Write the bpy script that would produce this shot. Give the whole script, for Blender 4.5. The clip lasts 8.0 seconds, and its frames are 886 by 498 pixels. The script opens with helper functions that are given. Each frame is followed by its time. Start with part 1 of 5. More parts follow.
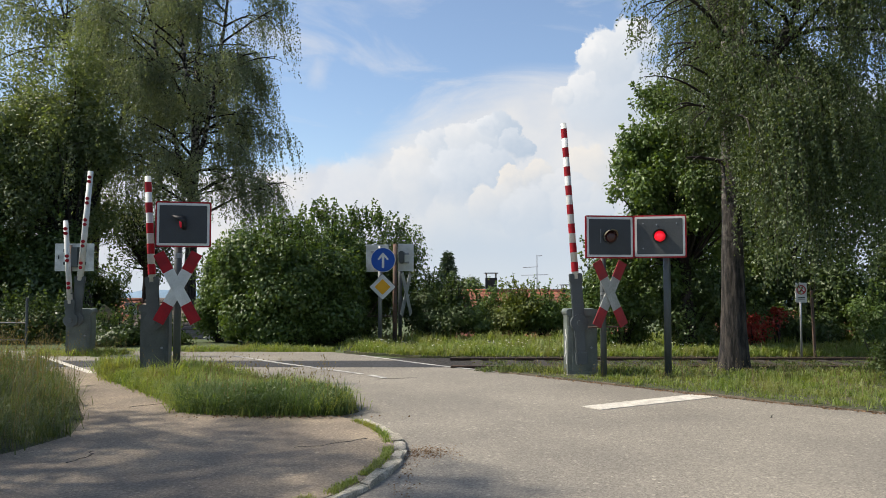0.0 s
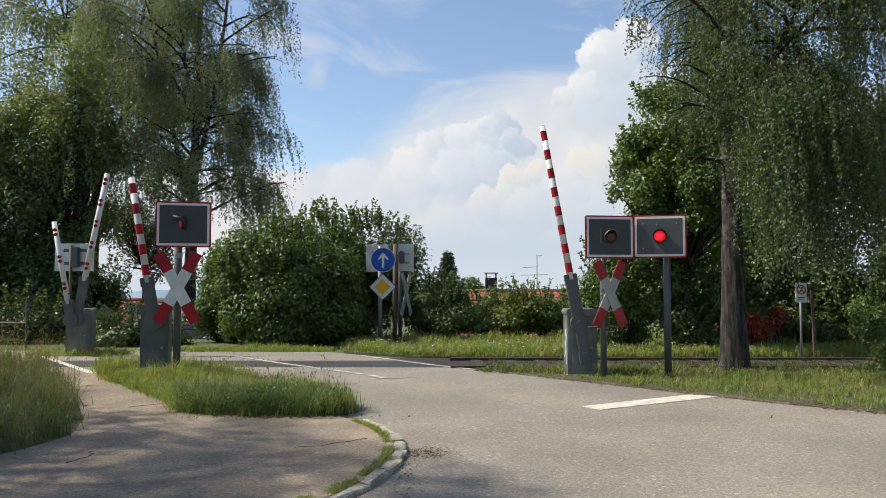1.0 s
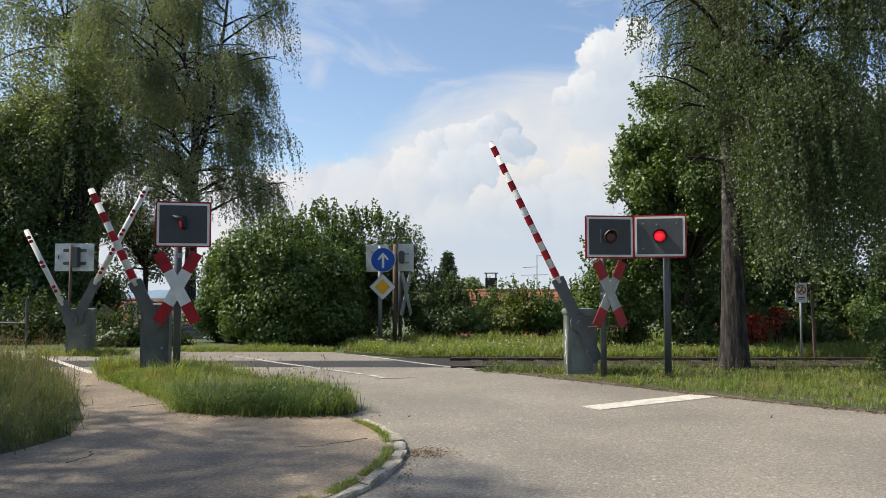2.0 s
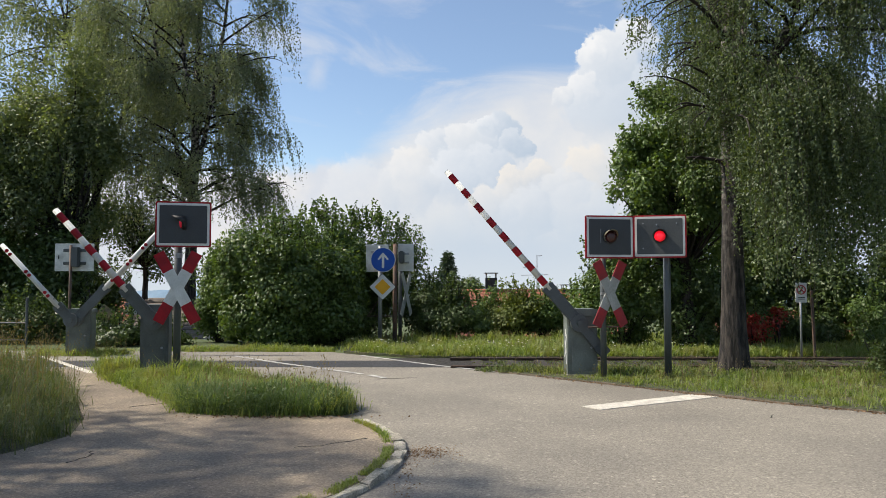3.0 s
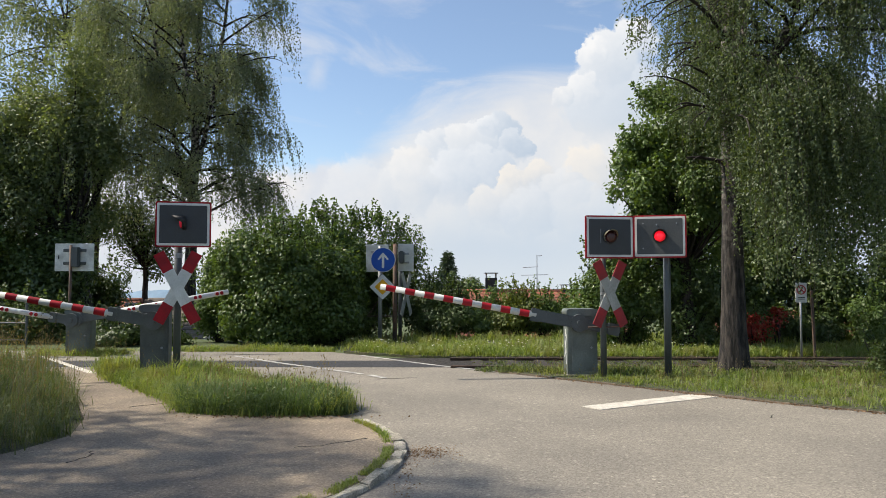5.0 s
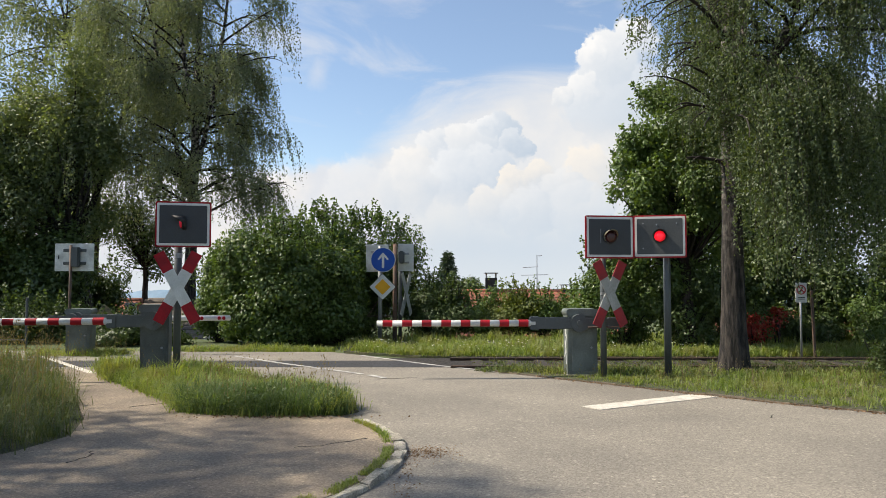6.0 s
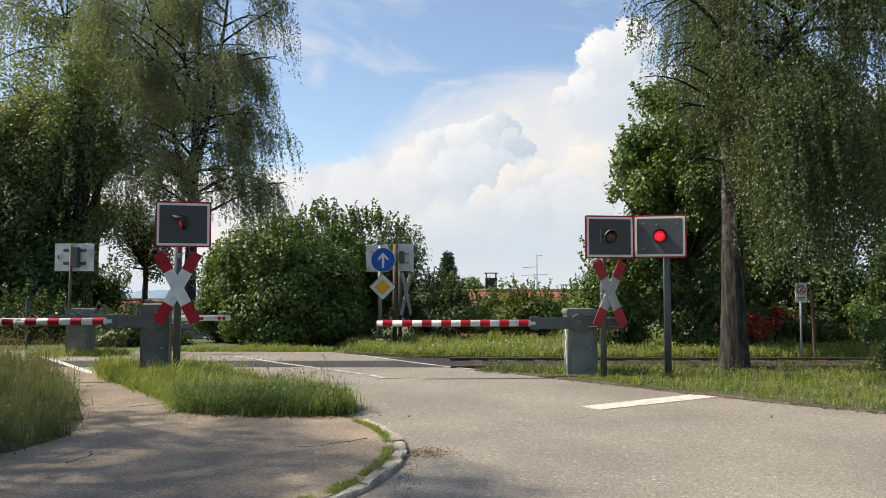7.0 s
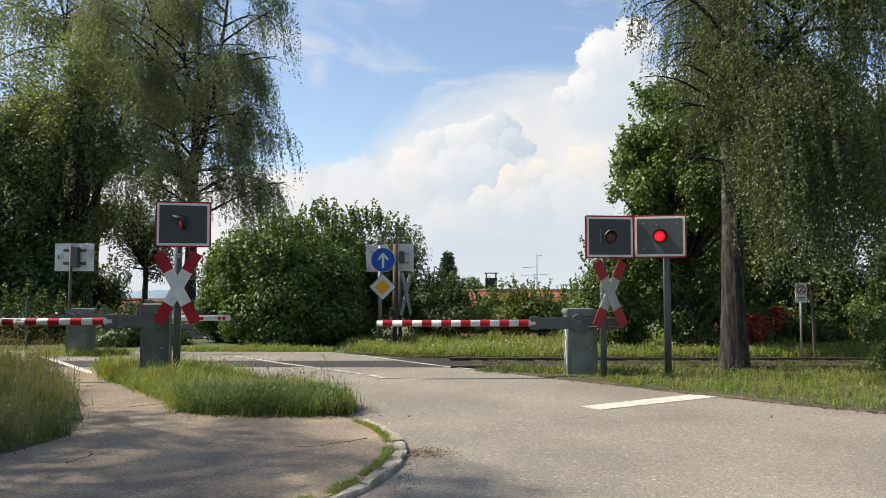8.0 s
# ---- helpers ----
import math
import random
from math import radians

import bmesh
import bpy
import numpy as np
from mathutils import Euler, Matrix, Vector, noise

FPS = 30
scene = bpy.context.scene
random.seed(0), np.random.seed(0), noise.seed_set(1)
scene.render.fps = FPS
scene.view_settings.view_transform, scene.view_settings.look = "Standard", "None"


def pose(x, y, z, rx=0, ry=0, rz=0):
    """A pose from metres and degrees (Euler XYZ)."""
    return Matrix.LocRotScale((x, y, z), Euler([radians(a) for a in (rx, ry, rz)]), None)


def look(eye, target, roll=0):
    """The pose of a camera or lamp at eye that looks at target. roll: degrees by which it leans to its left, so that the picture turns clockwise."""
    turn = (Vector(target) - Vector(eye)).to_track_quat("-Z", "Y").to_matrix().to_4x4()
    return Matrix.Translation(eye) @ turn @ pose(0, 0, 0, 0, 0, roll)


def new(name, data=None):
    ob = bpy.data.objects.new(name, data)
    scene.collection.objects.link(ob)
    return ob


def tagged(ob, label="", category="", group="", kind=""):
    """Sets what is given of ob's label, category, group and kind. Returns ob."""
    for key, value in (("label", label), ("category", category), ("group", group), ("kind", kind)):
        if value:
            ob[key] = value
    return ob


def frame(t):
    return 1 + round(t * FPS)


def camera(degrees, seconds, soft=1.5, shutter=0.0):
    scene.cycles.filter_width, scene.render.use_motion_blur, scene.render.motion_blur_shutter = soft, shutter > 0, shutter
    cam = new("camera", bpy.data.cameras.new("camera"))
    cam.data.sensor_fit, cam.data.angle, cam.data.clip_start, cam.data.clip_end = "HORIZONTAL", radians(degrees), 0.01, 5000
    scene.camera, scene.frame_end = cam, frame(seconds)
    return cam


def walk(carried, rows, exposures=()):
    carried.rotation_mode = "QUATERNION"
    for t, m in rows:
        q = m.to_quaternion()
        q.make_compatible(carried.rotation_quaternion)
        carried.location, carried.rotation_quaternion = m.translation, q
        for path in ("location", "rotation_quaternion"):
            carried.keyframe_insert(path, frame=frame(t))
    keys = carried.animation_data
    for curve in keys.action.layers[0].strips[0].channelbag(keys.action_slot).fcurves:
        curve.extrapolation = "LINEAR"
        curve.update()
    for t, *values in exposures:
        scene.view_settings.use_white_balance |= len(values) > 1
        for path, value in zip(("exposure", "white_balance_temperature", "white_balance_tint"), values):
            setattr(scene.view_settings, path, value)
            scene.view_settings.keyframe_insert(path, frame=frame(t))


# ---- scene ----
# ---------------------------------------------------------------- camera
cam = camera(62.0, 8.0, soft=0.7)
STAND = pose(0, 0, 1.62, 92.59, 0, 0)
walk(cam, [(0.0, STAND), (8.0, STAND)], exposures=[(0.0, 0.70, 6400, 10), (4.5, 0.74, 6400, 10), (5.8, 0.80, 6580, 10), (8.0, 0.83, 6640, 10)])

# ---------------------------------------------------------------- light
SUN_WAY = Vector((-0.87, 0.06, 1.0)).normalized()  # towards the sun
sun_data = bpy.data.lights.new("sun", "SUN")
sun_data.energy, sun_data.angle, sun_data.color = 4.3, radians(1.4), (1.0, 0.91, 0.77)
sun = new("sun", sun_data)
sun.matrix_world = look(SUN_WAY * 60, (0, 0, 0))


def build_world():
    w = bpy.data.worlds.new("sky")
    scene.world = w
    w.use_nodes = True
    nt = w.node_tree
    nt.nodes.clear()

    def node(kind, **kw):
        n = nt.nodes.new(kind)
        for k, v in kw.items():
            if k == "op":
                n.operation = v
            elif k == "ins":
                for i, val in v.items():
                    n.inputs[i].default_value = val
        return n

    def link(a, b):
        nt.links.new(a, b)

    def m(op, a, b=None, c=None, clamp=False):
        n = nt.nodes.new("ShaderNodeMath")
        n.operation, n.use_clamp = op, clamp
        for i, v in enumerate((a, b, c)):
            if v is None:
                continue
            if isinstance(v, (int, float)):
                n.inputs[i].default_value = v
            else:
                link(v, n.inputs[i])
        return n.outputs[0]

    def smooth(v, lo, hi):
        n = nt.nodes.new("ShaderNodeMapRange")
        n.interpolation_type = "SMOOTHSTEP"
        link(v, n.inputs[0])
        n.inputs[1].default_value, n.inputs[2].default_value = lo, hi
        return n.outputs[0]

    def mix(fac, a, b):
        n = nt.nodes.new("ShaderNodeMix")
        n.data_type = "RGBA"
        if isinstance(fac, (int, float)):
            n.inputs[0].default_value = fac
        else:
            link(fac, n.inputs[0])
        for i, v in ((6, a), (7, b)):
            if isinstance(v, tuple):
                n.inputs[i].default_value = (*v, 1)
            else:
                link(v, n.inputs[i])
        return n.outputs[2]

    co = node("ShaderNodeTexCoord")
    sep = node("ShaderNodeSeparateXYZ")
    link(co.outputs["Generated"], sep.inputs[0])
    depth = m("MAXIMUM", sep.outputs[1], 0.2)
    u, v = m("DIVIDE", sep.outputs[0], depth), m("DIVIDE", sep.outputs[2], depth)
    flat = node("ShaderNodeCombineXYZ")
    link(u, flat.inputs[0]), link(v, flat.inputs[1])

    def noise_at(scale, detail, rough, shift=(0, 0, 0), stretch=(1, 1, 1), distortion=0.0):
        mp = node("ShaderNodeMapping")
        mp.inputs[1].default_value, mp.inputs[3].default_value = shift, stretch
        link(flat.outputs[0], mp.inputs[0])
        n = node("ShaderNodeTexNoise")
        n.inputs["Scale"].default_value, n.inputs["Detail"].default_value = scale, detail
        n.inputs["Roughness"].default_value, n.inputs["Distortion"].default_value = rough, distortion
        link(mp.outputs[0], n.inputs["Vector"])
        return n.outputs[0]

    def blob(cu, cv, ru, rv):
        a, b = m("DIVIDE", m("SUBTRACT", u, cu), ru), m("DIVIDE", m("SUBTRACT", v, cv), rv)
        return m("SUBTRACT", 1.0, m("SQRT", m("ADD", m("MULTIPLY", a, a), m("MULTIPLY", b, b))))

    sky = node("ShaderNodeTexSky")
    sky.sky_type, sky.sun_disc = "NISHITA", False
    sky.sun_elevation = math.asin(SUN_WAY.z)
    sky.sun_rotation = math.atan2(SUN_WAY.x, SUN_WAY.y)
    sky.air_density, sky.dust_density, sky.ozone_density = 1.0, 0.6, 1.5
    dim = node("ShaderNodeVectorMath", op="SCALE", ins={"Scale": 0.135})
    link(sky.outputs[0], dim.inputs[0])
    blue = dim.outputs[0]

    n_wisp = noise_at(6.0, 8.0, 0.6, (7.0, 2.0, 0.0), (0.7, 2.2, 1.0), 0.8)
    n_soft = noise_at(9.0, 6.0, 0.55, (2.0, 4.0, 1.0))

    # billowing outlines: the plane of the clouds is stirred at two scales
    def stirred(scale, detail, amount, after):
        jig = node("ShaderNodeTexNoise", ins={"Scale": scale, "Detail": detail, "Roughness": 0.6})
        link(flat.outputs[0], jig.inputs["Vector"])
        away = node("ShaderNodeVectorMath", op="SUBTRACT")
        link(jig.outputs[1], away.inputs[0])
        away.inputs[1].default_value = (0.5, 0.5, 0.5)
        wob = node("ShaderNodeVectorMath", op="MULTIPLY_ADD")
        link(away.outputs[0], wob.inputs[0])
        wob.inputs[1].default_value = (amount, amount, 0.0)
        link(after, wob.inputs[2])
        return wob.outputs[0]

    curl = stirred(62.0, 5.0, 0.026, stirred(20.0, 3.0, 0.050, flat.outputs[0]))
    cs = node("ShaderNodeSeparateXYZ")
    link(curl, cs.inputs[0])
    pu, pv = cs.outputs[0], cs.outputs[1]

    # anvil of ice cloud with a soft upper edge, thin streaks, a flat bank and haze
    back = m("SUBTRACT", 0.165, m("MINIMUM", u, 0.165))
    edge = m("SUBTRACT", 0.298, m("MULTIPLY", m("MULTIPLY", back, back), 1.45))
    veil = m("ADD", m("SUBTRACT", edge, v), m("MULTIPLY", m("SUBTRACT", n_wisp, 0.5), 0.11))
    veil = m("MULTIPLY", smooth(veil, -0.025, 0.060), 0.94)
    bank = m("MULTIPLY", smooth(m("ADD", m("SUBTRACT", 0.162, pv), m("MULTIPLY", m("SUBTRACT", n_wisp, 0.5), 0.05)), -0.012, 0.022), smooth(u, 0.02, -0.10))
    streak = m("MULTIPLY", smooth(n_wisp, 0.44, 0.76), 0.60)
    puff_wisp = m("MULTIPLY", smooth(m("ADD", blob(-0.172, 0.292, 0.026, 0.050), m("MULTIPLY", m("SUBTRACT", n_soft, 0.5), 3.0)), 0.1, 1.2), 0.5)
    colour = mix(m("MAXIMUM", m("MAXIMUM", streak, puff_wisp), 0.05), blue, (0.60, 0.62, 0.66))
    colour = mix(veil, colour, mix(smooth(n_soft, 0.30, 0.70), (0.585, 0.610, 0.650), (0.700, 0.685, 0.665)))
    colour = mix(bank, colour, mix(smooth(n_soft, 0.36, 0.66), (0.590, 0.615, 0.660), (0.725, 0.700, 0.675)))

    # heaped clouds, the farthest first: place, radius, how lit, how warm
    lit_way = (-0.55, 0.83)
    for cu, cv, r, lift, warm, body in (
            (0.235, 0.250, 0.075, 0.34, 0.0, 0.95), (0.225, 0.300, 0.045, 0.50, 0.1, 1.0), (0.262, 0.330, 0.040, 0.52, 0.1, 1.0),
            (0.192, 0.262, 0.030, 0.62, 0.1, 1.0), (0.165, 0.253, 0.018, 0.60, 0.2, 0.85), (0.205, 0.310, 0.022, 0.72, 0.1, 1.0),
            (0.078, 0.204, 0.033, 0.16, 0.0, 1.0), (0.096, 0.188, 0.024, 0.14, 0.0, 1.0), (0.050, 0.200, 0.030, 0.52, 0.1, 1.0), (0.062, 0.218, 0.017, 0.50, 0.0, 1.0),
            (0.022, 0.182, 0.036, 0.52, 0.2, 1.0), (-0.016, 0.180, 0.026, 0.48, 0.1, 0.9), (-0.040, 0.160, 0.034, 0.60, 0.4, 0.85),
            (0.060, 0.150, 0.044, 0.30, 0.0, 0.95), (0.010, 0.140, 0.044, 0.40, 0.0, 0.9), (-0.050, 0.128, 0.048, 0.50, 0.3, 0.75), (-0.110, 0.118, 0.060, 0.50, 0.2, 0.5),
            (0.200, 0.150, 0.040, 0.60, 0.9, 0.9), (0.130, 0.148, 0.026, 0.55, 0.9, 0.95), (0.165, 0.128, 0.036, 0.42, 0.3, 0.8),
            (0.094, 0.134, 0.024, 0.58, 0.9, 0.95), (0.066, 0.104, 0.038, 0.50, 0.6, 0.85), (0.115, 0.092, 0.042, 0.36, 0.2, 0.7), (0.190, 0.095, 0.050, 0.34, 0.2, 0.6)):
        du, dv = m("DIVIDE", m("SUBTRACT", pu, cu), r), m("DIVIDE", m("SUBTRACT", pv, cv), r)
        away = m("SQRT", m("ADD", m("MULTIPLY", du, du), m("MULTIPLY", dv, dv)))
        cover = m("MULTIPLY", smooth(away, 1.0, 0.80), body)
        below = m("MULTIPLY", cover, smooth(dv, -1.1, -0.1))
        shade = m("ADD", m("MULTIPLY_ADD", du, 0.42 * lit_way[0], lift), m("MULTIPLY", dv, 0.42 * lit_way[1]), clamp=True)
        head = mix(shade, (0.435, 0.505, 0.590), tuple(0.765 + warm * k for k in (0.015, -0.045, -0.125)))
        colour = mix(below, colour, head)
    haze = m("MULTIPLY", smooth(v, 0.135, 0.035), smooth(u, -0.22, 0.02))
    colour = mix(m("MULTIPLY", haze, 0.75), colour, (0.455, 0.535, 0.625))
    colour = mix(smooth(v, 0.06, -0.01), colour, (0.555, 0.605, 0.650))
    bg = node("ShaderNodeBackground")
    bg.inputs[1].default_value = 0.74
    link(colour, bg.inputs[0])
    out = node("ShaderNodeOutputWorld")
    link(bg.outputs[0], out.inputs[0])


build_world()


# ---------------------------------------------------------------- materials
def mat(name, base, rough=0.8, vary=0.25, scale=6.0, fine=60.0, bump=0.2, metal=0.0, second=None, patch=2.0, per_piece=0.0, coat=0.0, bump_size=0.01, crisp=0.2, stones=0.0, specks=0.0):
    """A worn surface: large stains, fine grain, matching relief."""
    mt = bpy.data.materials.new(name)
    mt.use_nodes = True
    nt = mt.node_tree
    p = nt.nodes["Principled BSDF"]
    co = nt.nodes.new("ShaderNodeTexCoord")
    big, small = nt.nodes.new("ShaderNodeTexNoise"), nt.nodes.new("ShaderNodeTexNoise")
    for n, s, d in ((big, scale / patch, 6), (small, fine, 4)):
        n.inputs["Scale"].default_value, n.inputs["Detail"].default_value = s, d
        nt.links.new(co.outputs["Object"], n.inputs["Vector"])
    ramp = nt.nodes.new("ShaderNodeValToRGB")
    second = second or tuple(c * (1 - vary) for c in base)
    ramp.color_ramp.elements[0].position, ramp.color_ramp.elements[1].position = 0.38, 0.64
    ramp.color_ramp.elements[0].color, ramp.color_ramp.elements[1].color = (*second, 1), (*base, 1)
    nt.links.new(big.outputs[0], ramp.inputs[0])
    hsv = nt.nodes.new("ShaderNodeHueSaturation")
    nt.links.new(ramp.outputs[0], hsv.inputs["Color"])
    grain = nt.nodes.new("ShaderNodeMapRange")
    grain.inputs[1].default_value, grain.inputs[2].default_value = 0.5 - crisp, 0.5 + crisp
    grain.inputs[3].default_value, grain.inputs[4].default_value = 1 - vary, 1 + vary
    nt.links.new(small.outputs[0], grain.inputs[0])
    last = grain.outputs[0]
    if stones:
        cells, tone, both = (nt.nodes.new("ShaderNode" + k) for k in ("TexVoronoi", "MapRange", "Math"))
        cells.inputs["Scale"].default_value = stones
        nt.links.new(co.outputs["Object"], cells.inputs["Vector"])
        tone.inputs[3].default_value, tone.inputs[4].default_value = 0.62, 1.38
        nt.links.new(cells.outputs["Color"], tone.inputs[0])
        both.operation = "MULTIPLY"
        nt.links.new(last, both.inputs[0]), nt.links.new(tone.outputs[0], both.inputs[1])
        last = both.outputs[0]
    if specks:
        cells, tone, both = (nt.nodes.new("ShaderNode" + k) for k in ("TexVoronoi", "MapRange", "Math"))
        cells.inputs["Scale"].default_value = specks
        nt.links.new(co.outputs["Object"], cells.inputs["Vector"])
        tone.inputs[1].default_value, tone.inputs[2].default_value = 0.80, 0.97
        tone.inputs[3].default_value, tone.inputs[4].default_value = 0.97, 1.55
        nt.links.new(cells.outputs["Color"], tone.inputs[0])
        both.operation = "MULTIPLY"
        nt.links.new(last, both.inputs[0]), nt.links.new(tone.outputs[0], both.inputs[1])
        last = both.outputs[0]
    if per_piece:
        info, mul = nt.nodes.new("ShaderNodeObjectInfo"), nt.nodes.new("ShaderNodeMath")
        rng = nt.nodes.new("ShaderNodeMapRange")
        rng.inputs[3].default_value, rng.inputs[4].default_value = 1 - per_piece, 1 + per_piece
        nt.links.new(info.outputs["Random"], rng.inputs[0])
        mul.operation = "MULTIPLY"
        nt.links.new(last, mul.inputs[0]), nt.links.new(rng.outputs[0], mul.inputs[1])
        last = mul.outputs[0]
    nt.links.new(last, hsv.inputs["Value"])
    nt.links.new(hsv.outputs[0], p.inputs["Base Color"])
    p.inputs["Roughness"].default_value, p.inputs["Metallic"].default_value = rough, metal
    p.inputs["Coat Weight"].default_value = coat
    if bump:
        b = nt.nodes.new("ShaderNodeBump")
        b.inputs["Strength"].default_value, b.inputs["Distance"].default_value = bump, bump_size
        nt.links.new(small.outputs[0], b.inputs["Height"])
        nt.links.new(b.outputs[0], p.inputs["Normal"])
    return mt


def leaf_mat(name, a, b, through_light=0.35, gloss=0.5, dry=None):
    """Leaves: two greens varied leaf by leaf, glossy on top and letting some light through."""
    mt = bpy.data.materials.new(name)
    mt.use_nodes = True
    nt = mt.node_tree
    p, out = nt.nodes["Principled BSDF"], nt.nodes["Material Output"]
    geo, ramp = nt.nodes.new("ShaderNodeNewGeometry"), nt.nodes.new("ShaderNodeValToRGB")
    ramp.color_ramp.elements[0].color, ramp.color_ramp.elements[1].color = (*a, 1), (*b, 1)
    nt.links.new(geo.outputs["Random Per Island"], ramp.inputs[0])
    tone = ramp.outputs[0]
    if dry:
        co, n, st, mixer = (nt.nodes.new("ShaderNode" + k) for k in ("TexCoord", "TexNoise", "MapRange", "Mix"))
        n.inputs["Scale"].default_value, n.inputs["Detail"].default_value = 1.5, 5
        st.inputs[1].default_value, st.inputs[2].default_value, st.inputs[4].default_value = 0.42, 0.68, 0.85
        mixer.data_type = "RGBA"
        mixer.inputs[7].default_value = (*dry, 1)
        nt.links.new(co.outputs["Object"], n.inputs["Vector"])
        nt.links.new(n.outputs[0], st.inputs[0])
        nt.links.new(st.outputs[0], mixer.inputs[0])
        nt.links.new(tone, mixer.inputs[6])
        tone = mixer.outputs[2]
    nt.links.new(tone, p.inputs["Base Color"])
    p.inputs["Roughness"].default_value = gloss
    t, mx = nt.nodes.new("ShaderNodeBsdfTranslucent"), nt.nodes.new("ShaderNodeMixShader")
    warm = nt.nodes.new("ShaderNodeMix")
    warm.data_type, warm.blend_type = "RGBA", "MULTIPLY"
    warm.inputs[0].default_value = 1.0
    warm.inputs[7].default_value = (1.5, 1.5, 0.5, 1)
    nt.links.new(tone, warm.inputs[6])
    nt.links.new(warm.outputs[2], t.inputs[0])
    mx.inputs[0].default_value = through_light
    nt.links.new(p.outputs[0], mx.inputs[1]), nt.links.new(t.outputs[0], mx.inputs[2])
    nt.links.new(mx.outputs[0], out.inputs[0])
    return mt


def bark_mat(name, ridge, furrow, pale):
    """Bark split into upright ridges; pale: how much white skin is left higher up the stem."""
    mt = bpy.data.materials.new(name)
    mt.use_nodes = True
    nt = mt.node_tree
    p = nt.nodes["Principled BSDF"]
    co, mp, n, cells, ramp, bump = (nt.nodes.new("ShaderNode" + k) for k in ("TexCoord", "Mapping", "TexNoise", "TexNoise", "ValToRGB", "Bump"))
    mp.inputs[3].default_value = (1.0, 1.0, 0.16)
    nt.links.new(co.outputs["Object"], mp.inputs[0])
    n.inputs["Scale"].default_value, n.inputs["Detail"].default_value, n.inputs["Roughness"].default_value = 17.0, 6.0, 0.65
    nt.links.new(mp.outputs[0], n.inputs["Vector"])
    ramp.color_ramp.elements[0].position, ramp.color_ramp.elements[1].position = 0.43, 0.62
    ramp.color_ramp.elements[0].color, ramp.color_ramp.elements[1].color = (*furrow, 1), (*ridge, 1)
    nt.links.new(n.outputs[0], ramp.inputs[0])
    tone = ramp.outputs[0]
    if pale:
        sep, height, part_of, mixer = (nt.nodes.new("ShaderNode" + k) for k in ("SeparateXYZ", "MapRange", "Math", "Mix"))
        nt.links.new(co.outputs["Object"], sep.inputs[0])
        height.inputs[1].default_value, height.inputs[2].default_value = 1.6, 7.0
        nt.links.new(sep.outputs[2], height.inputs[0])
        cells.inputs["Scale"].default_value, cells.inputs["Detail"].default_value = 8.0, 6.0
        nt.links.new(co.outputs["Object"], cells.inputs["Vector"])
        spot = nt.nodes.new("ShaderNodeMapRange")
        spot.inputs[1].default_value, spot.inputs[2].default_value = 0.52, 0.60
        nt.links.new(cells.outputs[0], spot.inputs[0])
        part_of.operation = "MULTIPLY"
        nt.links.new(height.outputs[0], part_of.inputs[0]), nt.links.new(spot.outputs[0], part_of.inputs[1])
        mixer.data_type = "RGBA"
        mixer.inputs[7].default_value = (0.26, 0.24, 0.21, 1)
        nt.links.new(part_of.outputs[0], mixer.inputs[0]), nt.links.new(tone, mixer.inputs[6])
        tone = mixer.outputs[2]
    else:
        nt.nodes.remove(cells)
    nt.links.new(tone, p.inputs["Base Color"])
    p.inputs["Roughness"].default_value = 0.95
    bump.inputs["Strength"].default_value, bump.inputs["Distance"].default_value = 0.9, 0.045
    nt.links.new(n.outputs[0], bump.inputs["Height"])
    nt.links.new(bump.outputs[0], p.inputs["Normal"])
    return mt


def glow(name, colour, strength):
    mt = bpy.data.materials.new(name)
    mt.use_nodes = True
    p = mt.node_tree.nodes["Principled BSDF"]
    p.inputs["Base Color"].default_value = (*colour, 1)
    p.inputs["Emission Color"].default_value = (*colour, 1)
    nt = mt.node_tree
    co, far, fade = (nt.nodes.new("ShaderNode" + k) for k in ("TexCoord", "VectorMath", "MapRange"))
    far.operation = "DISTANCE"
    far.inputs[1].default_value = (-0.015, -0.03, 0.015)
    nt.links.new(co.outputs["Object"], far.inputs[0])
    fade.inputs[1].default_value, fade.inputs[2].default_value = 0.015, 0.105
    fade.inputs[3].default_value, fade.inputs[4].default_value = strength, strength * 0.28
    nt.links.new(far.outputs["Value"], fade.inputs[0])
    nt.links.new(fade.outputs[0], p.inputs["Emission Strength"])
    p.inputs["Roughness"].default_value = 0.2
    return mt


M_ASPHALT = mat("asphalt_worn", (0.228, 0.204, 0.165), 0.85, 0.15, 1.1, 26, 0.0, second=(0.176, 0.158, 0.130), crisp=0.22, stones=75, specks=34)
M_PATH = mat("asphalt_path", (0.262, 0.208, 0.146), 0.9, 0.18, 1.8, 26, 0.0, second=(0.165, 0.132, 0.098), crisp=0.22, stones=75, specks=38)
M_PATCH = mat("asphalt_dark", (0.036, 0.036, 0.039), 0.9, 0.3, 2.0, 140, 0.4)
M_LINE = mat("road_paint", (0.60, 0.555, 0.475), 0.7, 0.18, 12.0, 60, 0.3, second=(0.42, 0.39, 0.335))
M_LINE_DIM = mat("road_paint_worn", (0.50, 0.48, 0.44), 0.8, 0.25, 14.0, 90, 0.3, second=(0.22, 0.21, 0.20))
M_GRANITE = mat("granite", (0.40, 0.365, 0.295), 0.85, 0.32, 14.0, 60, 0.8, second=(0.21, 0.19, 0.145), per_piece=0.22, crisp=0.14)
M_EDGE = mat("sandstone_edging", (0.19, 0.150, 0.110), 0.9, 0.35, 9.0, 60, 0.5, second=(0.10, 0.08, 0.055), per_piece=0.25)
